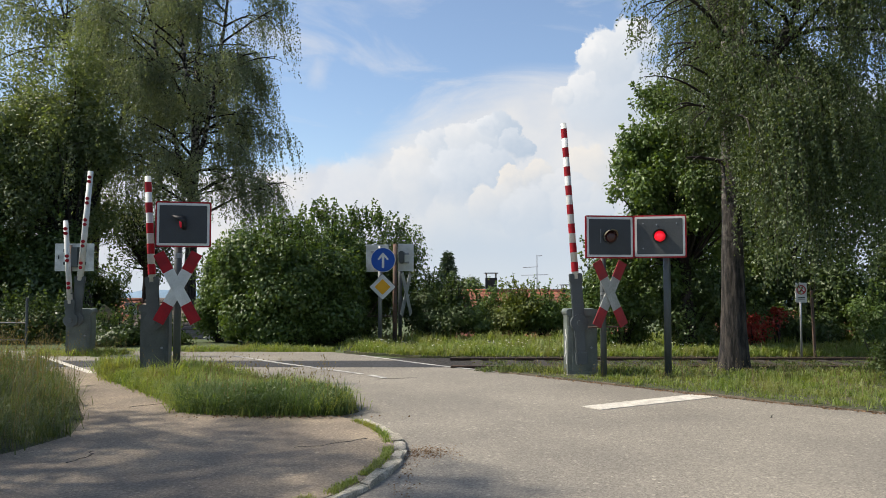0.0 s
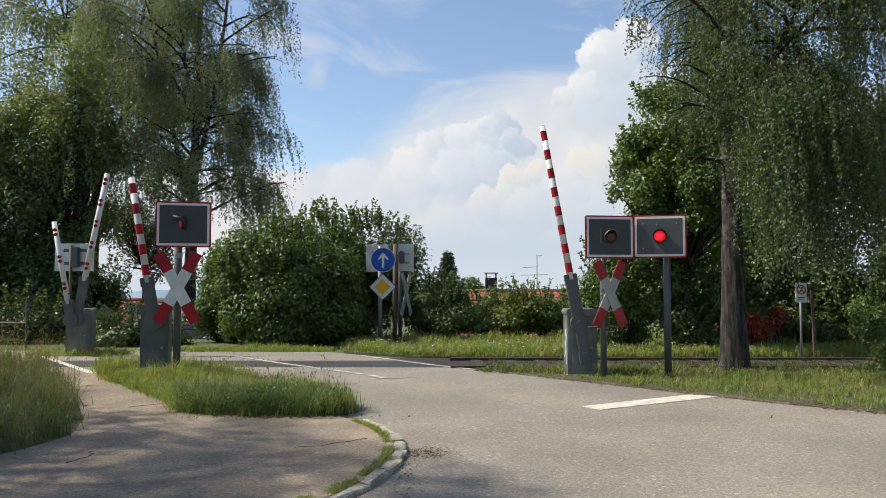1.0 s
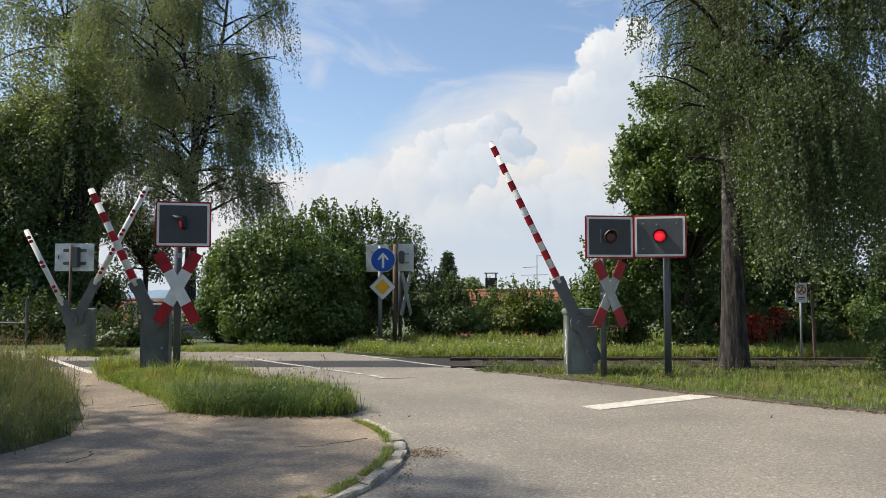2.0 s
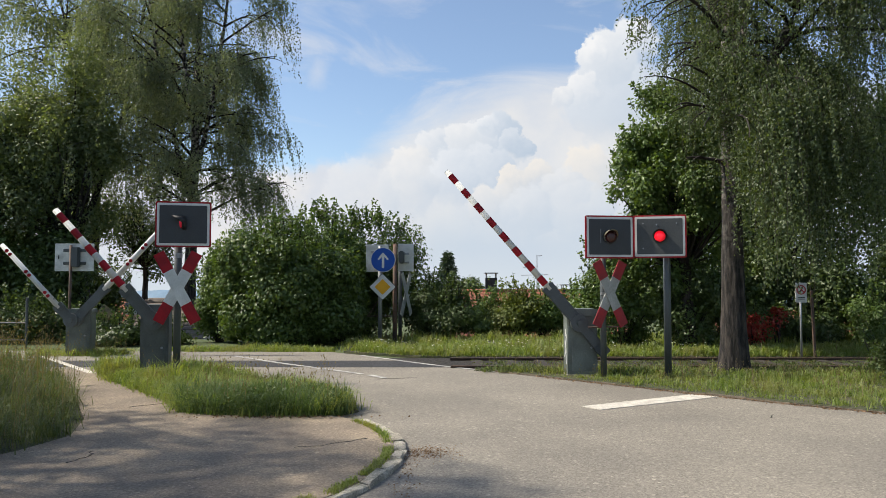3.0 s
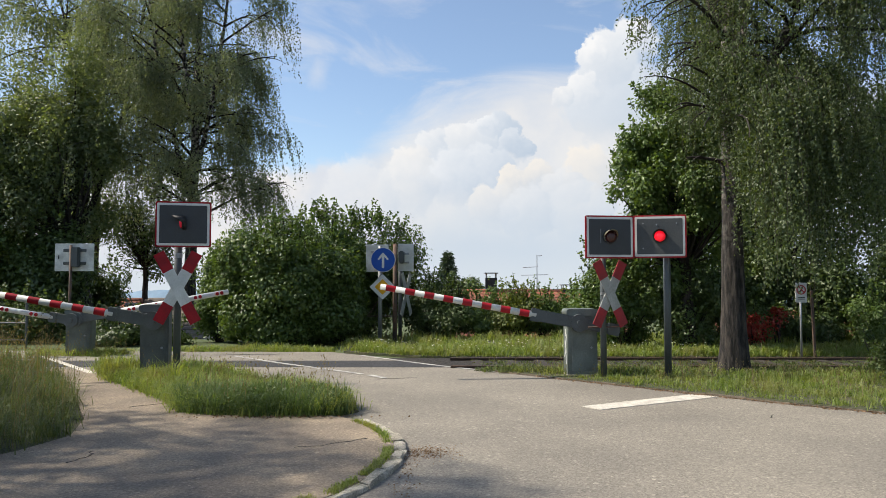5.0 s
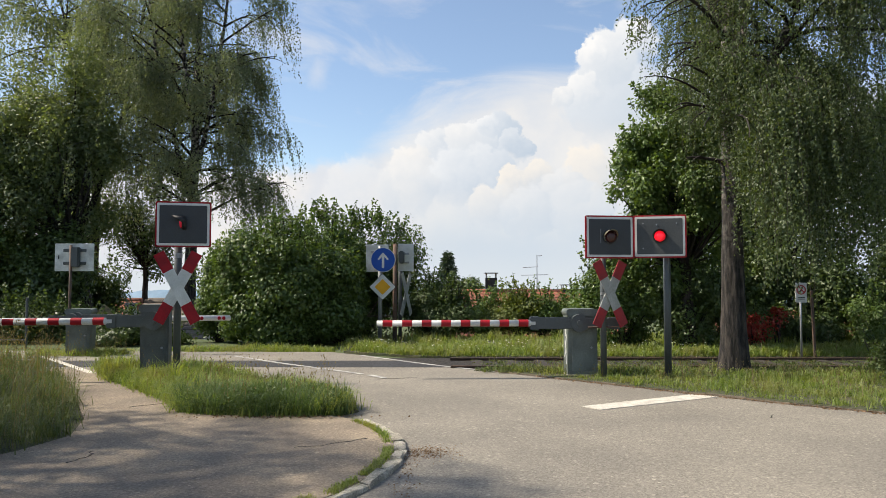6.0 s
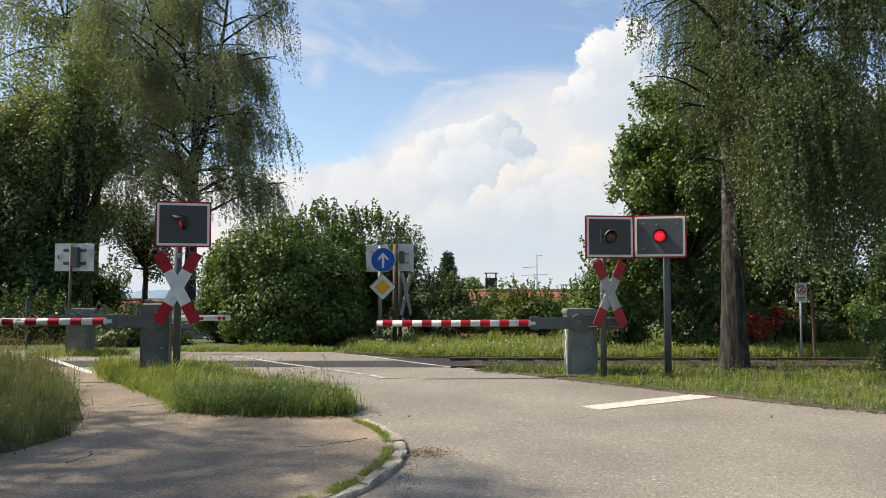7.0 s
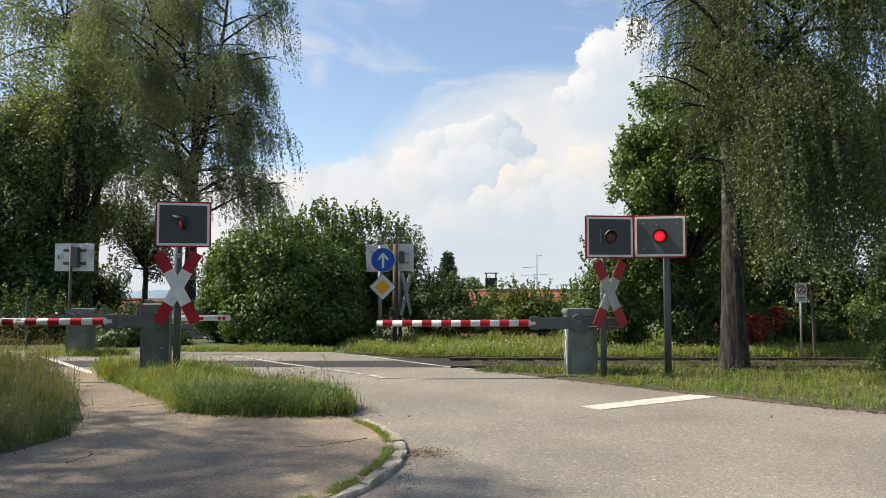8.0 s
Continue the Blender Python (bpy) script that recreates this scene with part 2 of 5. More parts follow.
M_TAN = mat("faded_brown_plate", (0.30, 0.22, 0.10), 0.7, 0.2, 9.0, 60, 0.1, second=(0.12, 0.10, 0.07))
M_SOIL = mat("soil", (0.085, 0.078, 0.040), 0.95, 0.35, 5.0, 50, 0.8, second=(0.05, 0.06, 0.024), bump_size=0.03)
M_FIELD = mat("meadow", (0.085, 0.11, 0.035), 0.95, 0.35, 0.4, 20, 0.8, second=(0.055, 0.075, 0.025), bump_size=0.05)
M_BALLAST = mat("ballast", (0.038, 0.032, 0.027), 0.9, 0.5, 20.0, 45, 1.0, bump_size=0.04)
M_RAIL = mat("rail_steel", (0.12, 0.075, 0.05), 0.6, 0.3, 8.0, 60, 0.2, metal=0.4)
M_WOOD = mat("sleeper_wood", (0.036, 0.028, 0.021), 0.9, 0.3, 5.0, 40, 0.5, per_piece=0.2)
M_GREY = mat("grey_paint", (0.105, 0.115, 0.110), 0.6, 0.14, 5.0, 60, 0.2, second=(0.070, 0.078, 0.072))
M_GREY_GREEN = mat("grey_green_paint", (0.135, 0.155, 0.138), 0.6, 0.16, 5.0, 60, 0.25, second=(0.085, 0.098, 0.086))
M_PLASTER = mat("bare_mark", (0.62, 0.62, 0.60), 0.8, 0.2, 20.0, 60, 0.2)
M_STEEL = mat("galvanised_steel", (0.30, 0.31, 0.32), 0.5, 0.15, 10.0, 70, 0.1, metal=0.5)
M_POST = mat("dark_post_paint", (0.064, 0.075, 0.078), 0.55, 0.15, 8.0, 70, 0.1)
M_WHITE = mat("white_enamel", (0.63, 0.64, 0.62), 0.5, 0.08, 6.0, 60, 0.05, second=(0.50, 0.51, 0.485))
# weathered sheeting, with the shade on the right cross painted in as well
M_WHITE_WORN_SHADED = mat("worn_shaded_white_sheeting", (0.34, 0.345, 0.325), 0.65, 0.14, 9.0, 50, 0.05, second=(0.24, 0.245, 0.225))
M_RED_WORN_SHADED = mat("worn_shaded_red_sheeting", (0.30, 0.012, 0.018), 0.65, 0.15, 9.0, 50, 0.05, second=(0.20, 0.012, 0.016))
M_RED = mat("red_enamel", (0.36, 0.010, 0.018), 0.5, 0.12, 6.0, 60, 0.05, second=(0.23, 0.010, 0.016))
M_PANEL = mat("dark_panel", (0.030, 0.034, 0.040), 0.5, 0.12, 5.0, 60, 0.05, second=(0.024, 0.027, 0.032))
M_PANEL_GREY = mat("weathered_panel", (0.060, 0.066, 0.068), 0.7, 0.15, 5.0, 60, 0.1, second=(0.045, 0.05, 0.052))
M_BOARD = mat("weathered_board", (0.62, 0.64, 0.62), 0.6, 0.10, 6.0, 60, 0.1, second=(0.37, 0.38, 0.36))
M_BLACK = mat("black_rubber", (0.012, 0.012, 0.013), 0.6, 0.2, 6.0, 60, 0.1)
M_HOOD_PALE = mat("faded_hood", (0.20, 0.19, 0.12), 0.7, 0.3, 14.0, 60, 0.1, second=(0.06, 0.06, 0.05))
M_BLUE = mat("blue_sign_enamel", (0.012, 0.075, 0.36), 0.4, 0.08, 6.0, 60, 0.02)
M_YELLOW = mat("yellow_sign_enamel", (0.72, 0.36, 0.015), 0.4, 0.06, 6.0, 60, 0.02)
M_RUST = mat("rusty_steel", (0.13, 0.075, 0.05), 0.8, 0.3, 12.0, 60, 0.3, second=(0.08, 0.06, 0.05))
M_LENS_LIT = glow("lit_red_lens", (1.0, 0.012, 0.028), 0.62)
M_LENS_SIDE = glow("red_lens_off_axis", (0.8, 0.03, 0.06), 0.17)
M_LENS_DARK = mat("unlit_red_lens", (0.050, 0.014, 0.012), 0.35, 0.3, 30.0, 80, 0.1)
M_BARK = bark_mat("furrowed_bark", (0.055, 0.044, 0.036), (0.010, 0.008, 0.007), 0.0)
M_BARK_BIRCH = bark_mat("old_birch_bark", (0.060, 0.050, 0.042), (0.008, 0.007, 0.006), 0.5)
M_BIRCH = mat("birch_bark", (0.40, 0.37, 0.33), 0.85, 0.3, 9.0, 40, 0.6, second=(0.05, 0.045, 0.04), bump_size=0.02)
M_TWIG = mat("twig_bark", (0.026, 0.021, 0.017), 1.0, 0.3, 9.0, 40, 0.3)
L_BIRCH = leaf_mat("birch_leaf", (0.042, 0.068, 0.025), (0.105, 0.135, 0.056), 0.40, 0.52)
# birch leaf again for the far trees, greyed and lightened to imitate haze
L_BIRCH_HAZED = leaf_mat("birch_leaf_hazed", (0.098, 0.122, 0.080), (0.172, 0.196, 0.124), 0.42, 0.52)
L_DARK = leaf_mat("dark_leaf", (0.041, 0.070, 0.020), (0.088, 0.128, 0.035), 0.30, 0.45)
# paler, less saturated version of the dark leaf: haze put into the colour
L_DARK_HAZED = leaf_mat("dark_leaf_hazed", (0.088, 0.120, 0.054), (0.170, 0.205, 0.092), 0.42, 0.45)
L_HEDGE = leaf_mat("hornbeam_leaf", (0.052, 0.094, 0.022), (0.115, 0.166, 0.040), 0.32, 0.42)
L_BUSH = leaf_mat("bush_leaf", (0.068, 0.115, 0.030), (0.135, 0.196, 0.054), 0.32, 0.45)
L_YELLOW = leaf_mat("ash_leaf", (0.10, 0.135, 0.030), (0.16, 0.185, 0.045), 0.40, 0.5)
L_FIR = leaf_mat("fir_needle", (0.041, 0.068, 0.041), (0.074, 0.108, 0.061), 0.15, 0.6)
L_GRASS = leaf_mat("grass_blade", (0.105, 0.160, 0.032), (0.255, 0.310, 0.090), 0.45, 0.55, dry=(0.24, 0.235, 0.092))
L_GRASS_OLIVE = leaf_mat("olive_grass_blade", (0.058, 0.088, 0.026), (0.135, 0.160, 0.058), 0.35, 0.6, dry=(0.105, 0.115, 0.048))
L_GRASS_DRY = leaf_mat("dry_grass_blade", (0.12, 0.095, 0.050), (0.22, 0.17, 0.095), 0.35, 0.7)
L_HERB = leaf_mat("herb_leaf", (0.06, 0.095, 0.026), (0.11, 0.150, 0.045), 0.30, 0.55)
# grass darkened in its colour to stand for tree shade
L_GRASS_SHADED = leaf_mat("shaded_grass_blade", (0.048, 0.088, 0.026), (0.125, 0.175, 0.056), 0.38, 0.6)
L_PETAL = leaf_mat("white_petal", (0.70, 0.70, 0.66), (0.80, 0.80, 0.74), 0.2, 0.7)
L_RED = leaf_mat("red_maple_leaf", (0.20, 0.020, 0.018), (0.42, 0.075, 0.055), 0.35, 0.55)
L_LITTER = leaf_mat("leaf_litter", (0.12, 0.065, 0.035), (0.25, 0.16, 0.09), 0.1, 0.8)
M_TILE = mat("red_roof_tile", (0.33, 0.115, 0.065), 0.85, 0.25, 5.0, 30, 0.4, second=(0.22, 0.085, 0.055), per_piece=0.18)
M_TILE_GREY = mat("brown_roof_tile", (0.20, 0.165, 0.14), 0.85, 0.25, 5.0, 30, 0.4, per_piece=0.18)
M_PLASTER_WALL = mat("house_render", (0.58, 0.54, 0.47), 0.9, 0.08, 3.0, 40, 0.2)
M_PLASTER_RED = mat("red_house_render", (0.42, 0.10, 0.055), 0.9, 0.12, 3.0, 40, 0.2)
M_BRICK = mat("chimney_brick", (0.22, 0.10, 0.075), 0.9, 0.3, 10.0, 40, 0.4)
M_SLATE = mat("slate_cladding", (0.03, 0.032, 0.036), 0.7, 0.2, 10.0, 40, 0.2)
# distance haze is mixed into these two colours as blue
M_HILL_HAZED = mat("far_hills", (0.26, 0.36, 0.46), 1.0, 0.10, 0.004, 0.05, 0.0, second=(0.22, 0.31, 0.40))
M_WOODS_HAZED = mat("far_woods", (0.085, 0.125, 0.115), 1.0, 0.25, 0.03, 0.6, 0.0, second=(0.06, 0.09, 0.085))


def pane_mat():
    mt = bpy.data.materials.new("window_glass")
    mt.use_nodes = True
    p = mt.node_tree.nodes["Principled BSDF"]
    p.inputs["Base Color"].default_value = (0.02, 0.025, 0.03, 1)
    p.inputs["Roughness"].default_value = 0.06
    return mt


M_PANE = pane_mat()
for sheen in (M_RED, M_WHITE, M_BLUE, M_YELLOW):
    sheen.node_tree.nodes["Principled BSDF"].inputs["Specular IOR Level"].default_value = 0.22


# ---------------------------------------------------------------- mesh helpers
def place(ob, parent, m):
    ob.parent = parent
    ob.matrix_basis = m
    return ob


def part(name, bm, material, parent=None, label="", m=None):
    """Links a bmesh as one mesh object, under a thing or part where one is given."""
    me = bpy.data.meshes.new(name)
    bm.to_mesh(me)
    bm.free()
    for mt in (material if isinstance(material, (list, tuple)) else [material]):
        me.materials.append(mt)
    ob = new(name, me)
    if parent is not None:
        ob.parent = parent
    if m is not None:
        ob.matrix_basis = m
    if label:
        tagged(ob, label)
    return ob


def thing(name, m, label, category, group=""):
    ob = new(name)
    ob.empty_display_size = 0.2
    ob.matrix_basis = m
    return tagged(ob, label, category, group)


def box(sx, sy, sz, m=None, bevel=0.0, bm=None):
    """A box centred on its own middle, with rounded edges."""
    b = bmesh.new()
    bmesh.ops.create_cube(b, size=1.0, matrix=Matrix.Diagonal((sx, sy, sz, 1)))
    if bevel:
        bmesh.ops.bevel(b, geom=b.edges[:], offset=bevel, segments=2, affect="EDGES")
    b.transform(m or Matrix())
    return add(bm, b)


def add(bm, b):
    if bm is None:
        return b
    me = bpy.data.meshes.new("tmp")
    b.to_mesh(me)
    b.free()
    bm.from_mesh(me)
    bpy.data.meshes.remove(me)
    return bm


def rod(r0, r1, a, b, n=14, bm=None, bevel=0.0):
    """A round bar from a to b, closed at both ends."""
    a, b = Vector(a), Vector(b)
    w = bmesh.new()
    bmesh.ops.create_cone(w, cap_ends=True, segments=n, radius1=r0, radius2=r1, depth=(b - a).length)
    if bevel:
        bmesh.ops.bevel(w, geom=[e for e in w.edges if abs(e.verts[0].co.z - e.verts[1].co.z) < 1e-5], offset=bevel, segments=2, affect="EDGES")
    for f in w.faces:
        f.smooth = len(f.verts) == 4
        if len(f.verts) > 4:
            for e in f.edges:
                e.smooth = False
    w.transform(Matrix.Translation((a + b) / 2) @ (b - a).to_track_quat("Z", "Y").to_matrix().to_4x4())
    return add(bm, w)


def slab(outline, z0, z1, m=None, bm=None, bevel=0.0):
    """A flat piece of that outline between two heights."""
    w = bmesh.new()
    f = w.faces.new([w.verts.new((x, y, z0)) for x, y in outline])
    r = bmesh.ops.extrude_face_region(w, geom=[f])
    bmesh.ops.translate(w, verts=[v for v in r["geom"] if isinstance(v, bmesh.types.BMVert)], vec=(0, 0, z1 - z0))
    bmesh.ops.recalc_face_normals(w, faces=w.faces[:])
    if bevel:
        top = [e for e in w.edges if e.verts[0].co.z == e.verts[1].co.z]
        bmesh.ops.bevel(w, geom=top, offset=bevel, segments=2, affect="EDGES")
    w.transform(m or Matrix())
    return add(bm, w)


def rounded(w, h, r, n=5):
    """The outline of a rectangle with round corners."""
    pts = []
    for cx, cy, a0 in ((w / 2 - r, h / 2 - r, 0), (-w / 2 + r, h / 2 - r, 90), (-w / 2 + r, -h / 2 + r, 180), (w / 2 - r, -h / 2 + r, 270)):
        for i in range(n + 1):
            a = radians(a0 + 90 * i / n)
            pts.append((cx + r * math.cos(a), cy + r * math.sin(a)))
    return pts


UPRIGHT = pose(0, 0, 0, 90, 0, 0)  # turns a flat outline to face -y


def tube_arrays(points, radii, n=7):
    """Vertices and faces of a tube along a line."""
    P, R = np.asarray(points, float), np.asarray(radii, float)
    T = np.gradient(P, axis=0)
    T /= np.linalg.norm(T, axis=1, keepdims=True) + 1e-9
    ref = np.where(np.abs(T[:, 2:3]) > 0.9, np.array([[1.0, 0, 0]]), np.array([[0, 0, 1.0]]))
    A = np.cross(T, ref)
    A /= np.linalg.norm(A, axis=1, keepdims=True) + 1e-9
    B = np.cross(T, A)
    ang = np.linspace(0, 2 * np.pi, n, endpoint=False)
    V = P[:, None] + R[:, None, None] * (np.cos(ang)[None, :, None] * A[:, None] + np.sin(ang)[None, :, None] * B[:, None])
    k = len(P)
    i, j = np.meshgrid(np.arange(k - 1), np.arange(n), indexing="ij")
    a, b = i * n + j, i * n + (j + 1) % n
    F = np.stack([a, b, b + n, a + n], -1).reshape(-1, 4)
    return V.reshape(-1, 3), F


def mesh_object(name, verts, faces, material, parent=None, label="", smooth=False):
    me = bpy.data.meshes.new(name)
    me.from_pydata(np.asarray(verts).tolist(), [], np.asarray(faces).tolist())
    if smooth:
        me.polygons.foreach_set("use_smooth", np.ones(len(me.polygons), bool))
    me.materials.append(material)
    ob = new(name, me)
    if parent is not None:
        ob.parent = parent
    if label:
        tagged(ob, label)
    return ob


def join_arrays(parts):
    vs, fs, k = [], [], 0
    for v, f in parts:
        vs.append(v), fs.append(f + k)
        k += len(v)
    return np.concatenate(vs), np.concatenate(fs)


def unit(a):
    return a / (np.linalg.norm(a, axis=-1, keepdims=True) + 1e-9)


def leaf_arrays(P, D, size, wide, rng, N=None):
    """A folded leaf at each point P, pointing along D, its face turned to N where that is given."""
    n = len(P)
    D = unit(D)
    if N is not None:
        N = unit(N)
        D = unit(D - N * (D * N).sum(1, keepdims=True))
    S = unit(np.cross(D, rng.normal(size=(n, 3)) if N is None else N))
    N = np.cross(S, D)
    s = np.asarray(size).reshape(-1, 1) * rng.uniform(0.7, 1.25, (n, 1))
    mid = P + D * s * 0.45 - N * s * 0.06
    V = np.stack([P, mid + S * s * wide, P + D * s, mid - S * s * wide], 1).reshape(-1, 3)
    F = np.arange(4 * n).reshape(-1, 4)
    return V, F


def grass_arrays(X, Y, Z, h, lean, width, rng):
    """Bent blades of grass: two faces each."""
    n = len(X)
    a = rng.uniform(0, 2 * np.pi, n)
    d = np.stack([np.cos(a), np.sin(a), np.zeros(n)], 1)
    side = np.stack([-np.sin(a), np.cos(a), np.zeros(n)], 1) * (width * rng.uniform(0.6, 1.3, n))[:, None]
    base = np.stack([X, Y, Z], 1)
    up = np.array([[0, 0, 1.0]])
    h, lean = h[:, None], lean[:, None]
    mid = base + up * h * 0.6 + d * h * lean * 0.35
    tip = base + up * h * (1 - 0.35 * lean) + d * h * lean
    V = np.stack([base - side, base + side, mid + side * 0.8, mid - side * 0.8, tip + side * 0.12, tip - side * 0.12], 1).reshape(-1, 3)
    k = np.arange(n)[:, None] * 6
    F = np.concatenate([k + np.array([[0, 1, 2, 3]]), k + np.array([[3, 2, 4, 5]])])
    return V, F


def inside(poly, X, Y):
    ok = np.zeros(len(X), bool)
    q = np.array(poly)
    for (x0, y0), (x1, y1) in zip(q, np.roll(q, -1, 0)):
        cross = (y0 > Y) != (y1 > Y)
        ok ^= cross & (X < (x1 - x0) * (Y - y0) / (y1 - y0 + 1e-12) + x0)
    return ok


def scatter(poly, count, rng):
    q = np.array(poly)
    lo, hi = q.min(0), q.max(0)
    P = rng.uniform(lo, hi, (int(count * 3.2), 2))
    P = P[inside(poly, P[:, 0], P[:, 1])][:count]
    return P[:, 0], P[:, 1]


def smooth_noise(X, Y, s, seed):
    """Cheap soft noise between 0 and 1 for uneven growth."""
    r = np.random.default_rng(seed)
    out = np.zeros(len(X))
    for k in range(5):
        a, ph = r.uniform(0, 6.28), r.uniform(0, 6.28)
        f = s * (1 + 0.6 * k)
        out += np.sin(f * (X * np.cos(a) + Y * np.sin(a)) + ph) / (1 + 0.5 * k)
    return np.clip(0.5 + out / 5.0, 0, 1)


# ---------------------------------------------------------------- ground, road, track
def build_ground():
    """One sheet to the horizon: level round the crossing, falling to the valley behind it."""
    xs = np.concatenate([np.linspace(-2500, -60, 14), np.linspace(-40, 40, 41), np.linspace(60, 2500, 14)])
    ys = np.concatenate([np.linspace(-400, -20, 8), np.linspace(-10, 60, 36), np.geomspace(70, 3000, 22)])
    X, Y = np.meshgrid(xs, ys)
    far = np.clip(Y - 21.5, 0, None)
    Z = -0.03 - np.where(far < 40, far * 0.085, 3.4 + (far - 40) * 0.0235)
    k, n = X.shape
    i, j = np.meshgrid(np.arange(k - 1), np.arange(n - 1), indexing="ij")
    a = i * n + j
    F = np.stack([a, a + 1, a + n + 1, a + n], -1).reshape(-1, 4)
    g = mesh_object("ground", np.stack([X, Y, Z], -1).reshape(-1, 3), F, M_FIELD, smooth=True)
    tagged(g, "green meadow ground falling to the valley", "ground", kind="structure")


ROAD = [(-16, -9), (20, -9), (20, -2.5), (9, 6.3), (5.48, 9.2), (4.62, 9.88), (3.78, 10.67), (2.04, 12.39), (0.95, 13.45), (0.2, 14.2), (-0.9, 15.4),
        (-1.9, 16.6), (-2.6, 17.25), (-5.3, 17.3), (-10, 17.6), (-16, 17.9)]
ISLAND = [(-6.6, 14.1), (-5.6, 12.3), (-4.7, 11.2), (-3.75, 10.0), (-3.2, 9.05), (-2.3, 8.8), (-1.35, 8.85), (-1.05, 9.3), (-1.35, 9.9), (-1.95, 11.2), (-3.15, 12.4), (-4.6, 13.6), (-5.6, 14.1)]
LEFT_VERGE = [(-14, 1.0), (-7.5, 3.8), (-4.5, 6.0), (-4.0, 7.0), (-3.85, 7.7), (-4.15, 8.6), (-5.3, 10.7), (-7.5, 14.0), (-8.6, 15.2), (-14, 15.4)]
RIGHT_VERGE = [(0.90, 13.48), (2.0, 12.42), (3.74, 10.70), (4.58, 9.92), (5.44, 9.24), (8.95, 6.35), (20, -2.5), (20, 13.72), (0.62, 13.75)]
FAR_BANK = [(-2.3, 17.2), (-1.7, 16.75), (-0.5, 16.1), (0.4, 15.95), (20, 15.95), (20, 21.5), (-1.9, 21.5), (-2.5, 19.0)]
KERB = [(-3.4, 2.9), (-2.2, 4.05), (-1.45, 4.8), (-0.95, 5.34), (-0.76, 5.57), (-0.61, 5.92), (-0.49, 6.32), (-0.41, 6.74), (-0.41, 7.18), (-0.50, 7.72), (-0.69, 8.19), (-0.98, 8.62)]
FOOTWAY = [(-8.3, -2.0)] + [(x - 0.06, y) for x, y in KERB] + [(-1.35, 8.86), (-2.3, 8.81), (-3.2, 9.06), (-3.75, 10.0), (-4.7, 11.2), (-5.6, 12.3), (-6.4, 13.7), (-7.6, 13.9),
           (-5.3, 10.7), (-4.15, 8.6), (-3.85, 7.7), (-4.0, 7.0), (-4.5, 6.0), (-7.5, 3.8), (-14, 1.0), (-14, -2.0)]


def strip(a, b, width, z, bm=None):
    """A painted line from a to b."""
    a, b = Vector((*a, 0)), Vector((*b, 0))
    n = (b - a).normalized().cross(Vector((0, 0, 1))) * width / 2
    return slab([(p.x, p.y) for p in (a - n, b - n, b + n, a + n)], z - 0.004, z, bm=bm)


def build_roads():
    road = part("road", slab(ROAD, -0.3, 0.0), M_ASPHALT)
    tagged(road, "worn grey asphalt road with pale grit", "road", kind="structure")
    foot = slab(FOOTWAY, -0.2, 0.04)
    for v in foot.verts:
        if v.co.z > 0:
            k = min(1, max(0, (v.co.y - 9.5) / 4))
            v.co.z = 0.04 - 0.032 * k
    tagged(part("pavement", foot, M_PATH), "brown-grey patched asphalt footway with cracks", "pavement", kind="structure")
    patch = part("crossing_surface", slab([(-14, 14.25), (-14, 15.35), (-0.85, 15.3), (0.2, 14.15), (-5, 14.2)][::-1], 0.0, 0.006), M_PATCH)
    tagged(patch, "dark asphalt strip over the railway track", "road surface", kind="structure")
    for name, line, width, mt in (
            ("edge_line", ((0.95, 13.40), (-0.27, 14.58), (-1.8, 16.37)), 0.085, M_LINE_DIM),
            ("centre_line", ((-0.99, 12.53), (-1.27, 12.91)), 0.11, M_LINE_DIM),
            ("centre_line", ((-1.43, 13.07), (-3.2, 14.78), (-4.57, 16.24)), 0.10, M_LINE_DIM),
            ("path_line", ((-8.77, 16.12), (-7.92, 15.2), (-6.2, 13.15)), 0.13, M_LINE)):
        bm = bmesh.new()
        for a, b in zip(line, line[1:]):
            strip(a, b, width, 0.012, bm)
        tagged(part(name, bm, mt), "thin worn white painted road line", "road marking", kind="structure")
    stop = slab([(1.81, 9.70), (2.02, 9.45), (3.9, 10.50), (3.59, 10.72)], 0.0, 0.008)
    tagged(part("stop_line", stop, M_LINE), "broad white painted stop line across the lane", "road marking", kind="structure")
    # tar seams and cracks
    rng = random.Random(4)
    for k, line in enumerate((((-1.1, 12.45), (-0.7, 12.55), (-0.4, 12.6)), ((-0.75, 7.55), (-1.2, 7.2), (-1.45, 7.15)), ((-3.1, 9.7), (-3.6, 9.75), (-4.1, 9.3)),
                              ((-3.3, 7.0), (-3.2, 6.8), (-3.3, 6.5)), ((3.9, 8.9), (4.1, 9.15)))):
        bm = bmesh.new()
        z = 0.004 if k in (0, 4) else 0.044
        pts = []
        for a, b in zip(line, line[1:]):
            for i in range(5):
                t = i / 5
                pts.append((a[0] + (b[0] - a[0]) * t + rng.uniform(-0.025, 0.025), a[1] + (b[1] - a[1]) * t + rng.uniform(-0.025, 0.025)))
        for a, b in zip(pts, pts[1:]):
            strip(a, b, rng.uniform(0.003, 0.008), z, bm)
        tagged(part("road_crack", bm, M_PATCH), "dark crack in the asphalt", "crack", kind="structure")
    for name, outline, label in (("island_soil", ISLAND, "bare soil under the grass island"), ("left_verge_soil", LEFT_VERGE, "bare soil under the tall grass"),
                                 ("right_verge_soil", RIGHT_VERGE, "brown soil of the roadside verge"), ("bank_soil", FAR_BANK, "soil of the grassy bank behind the track")):
        tagged(part(name, slab(outline, -0.1, 0.025, bevel=0.008), M_SOIL), label, "ground", kind="structure")


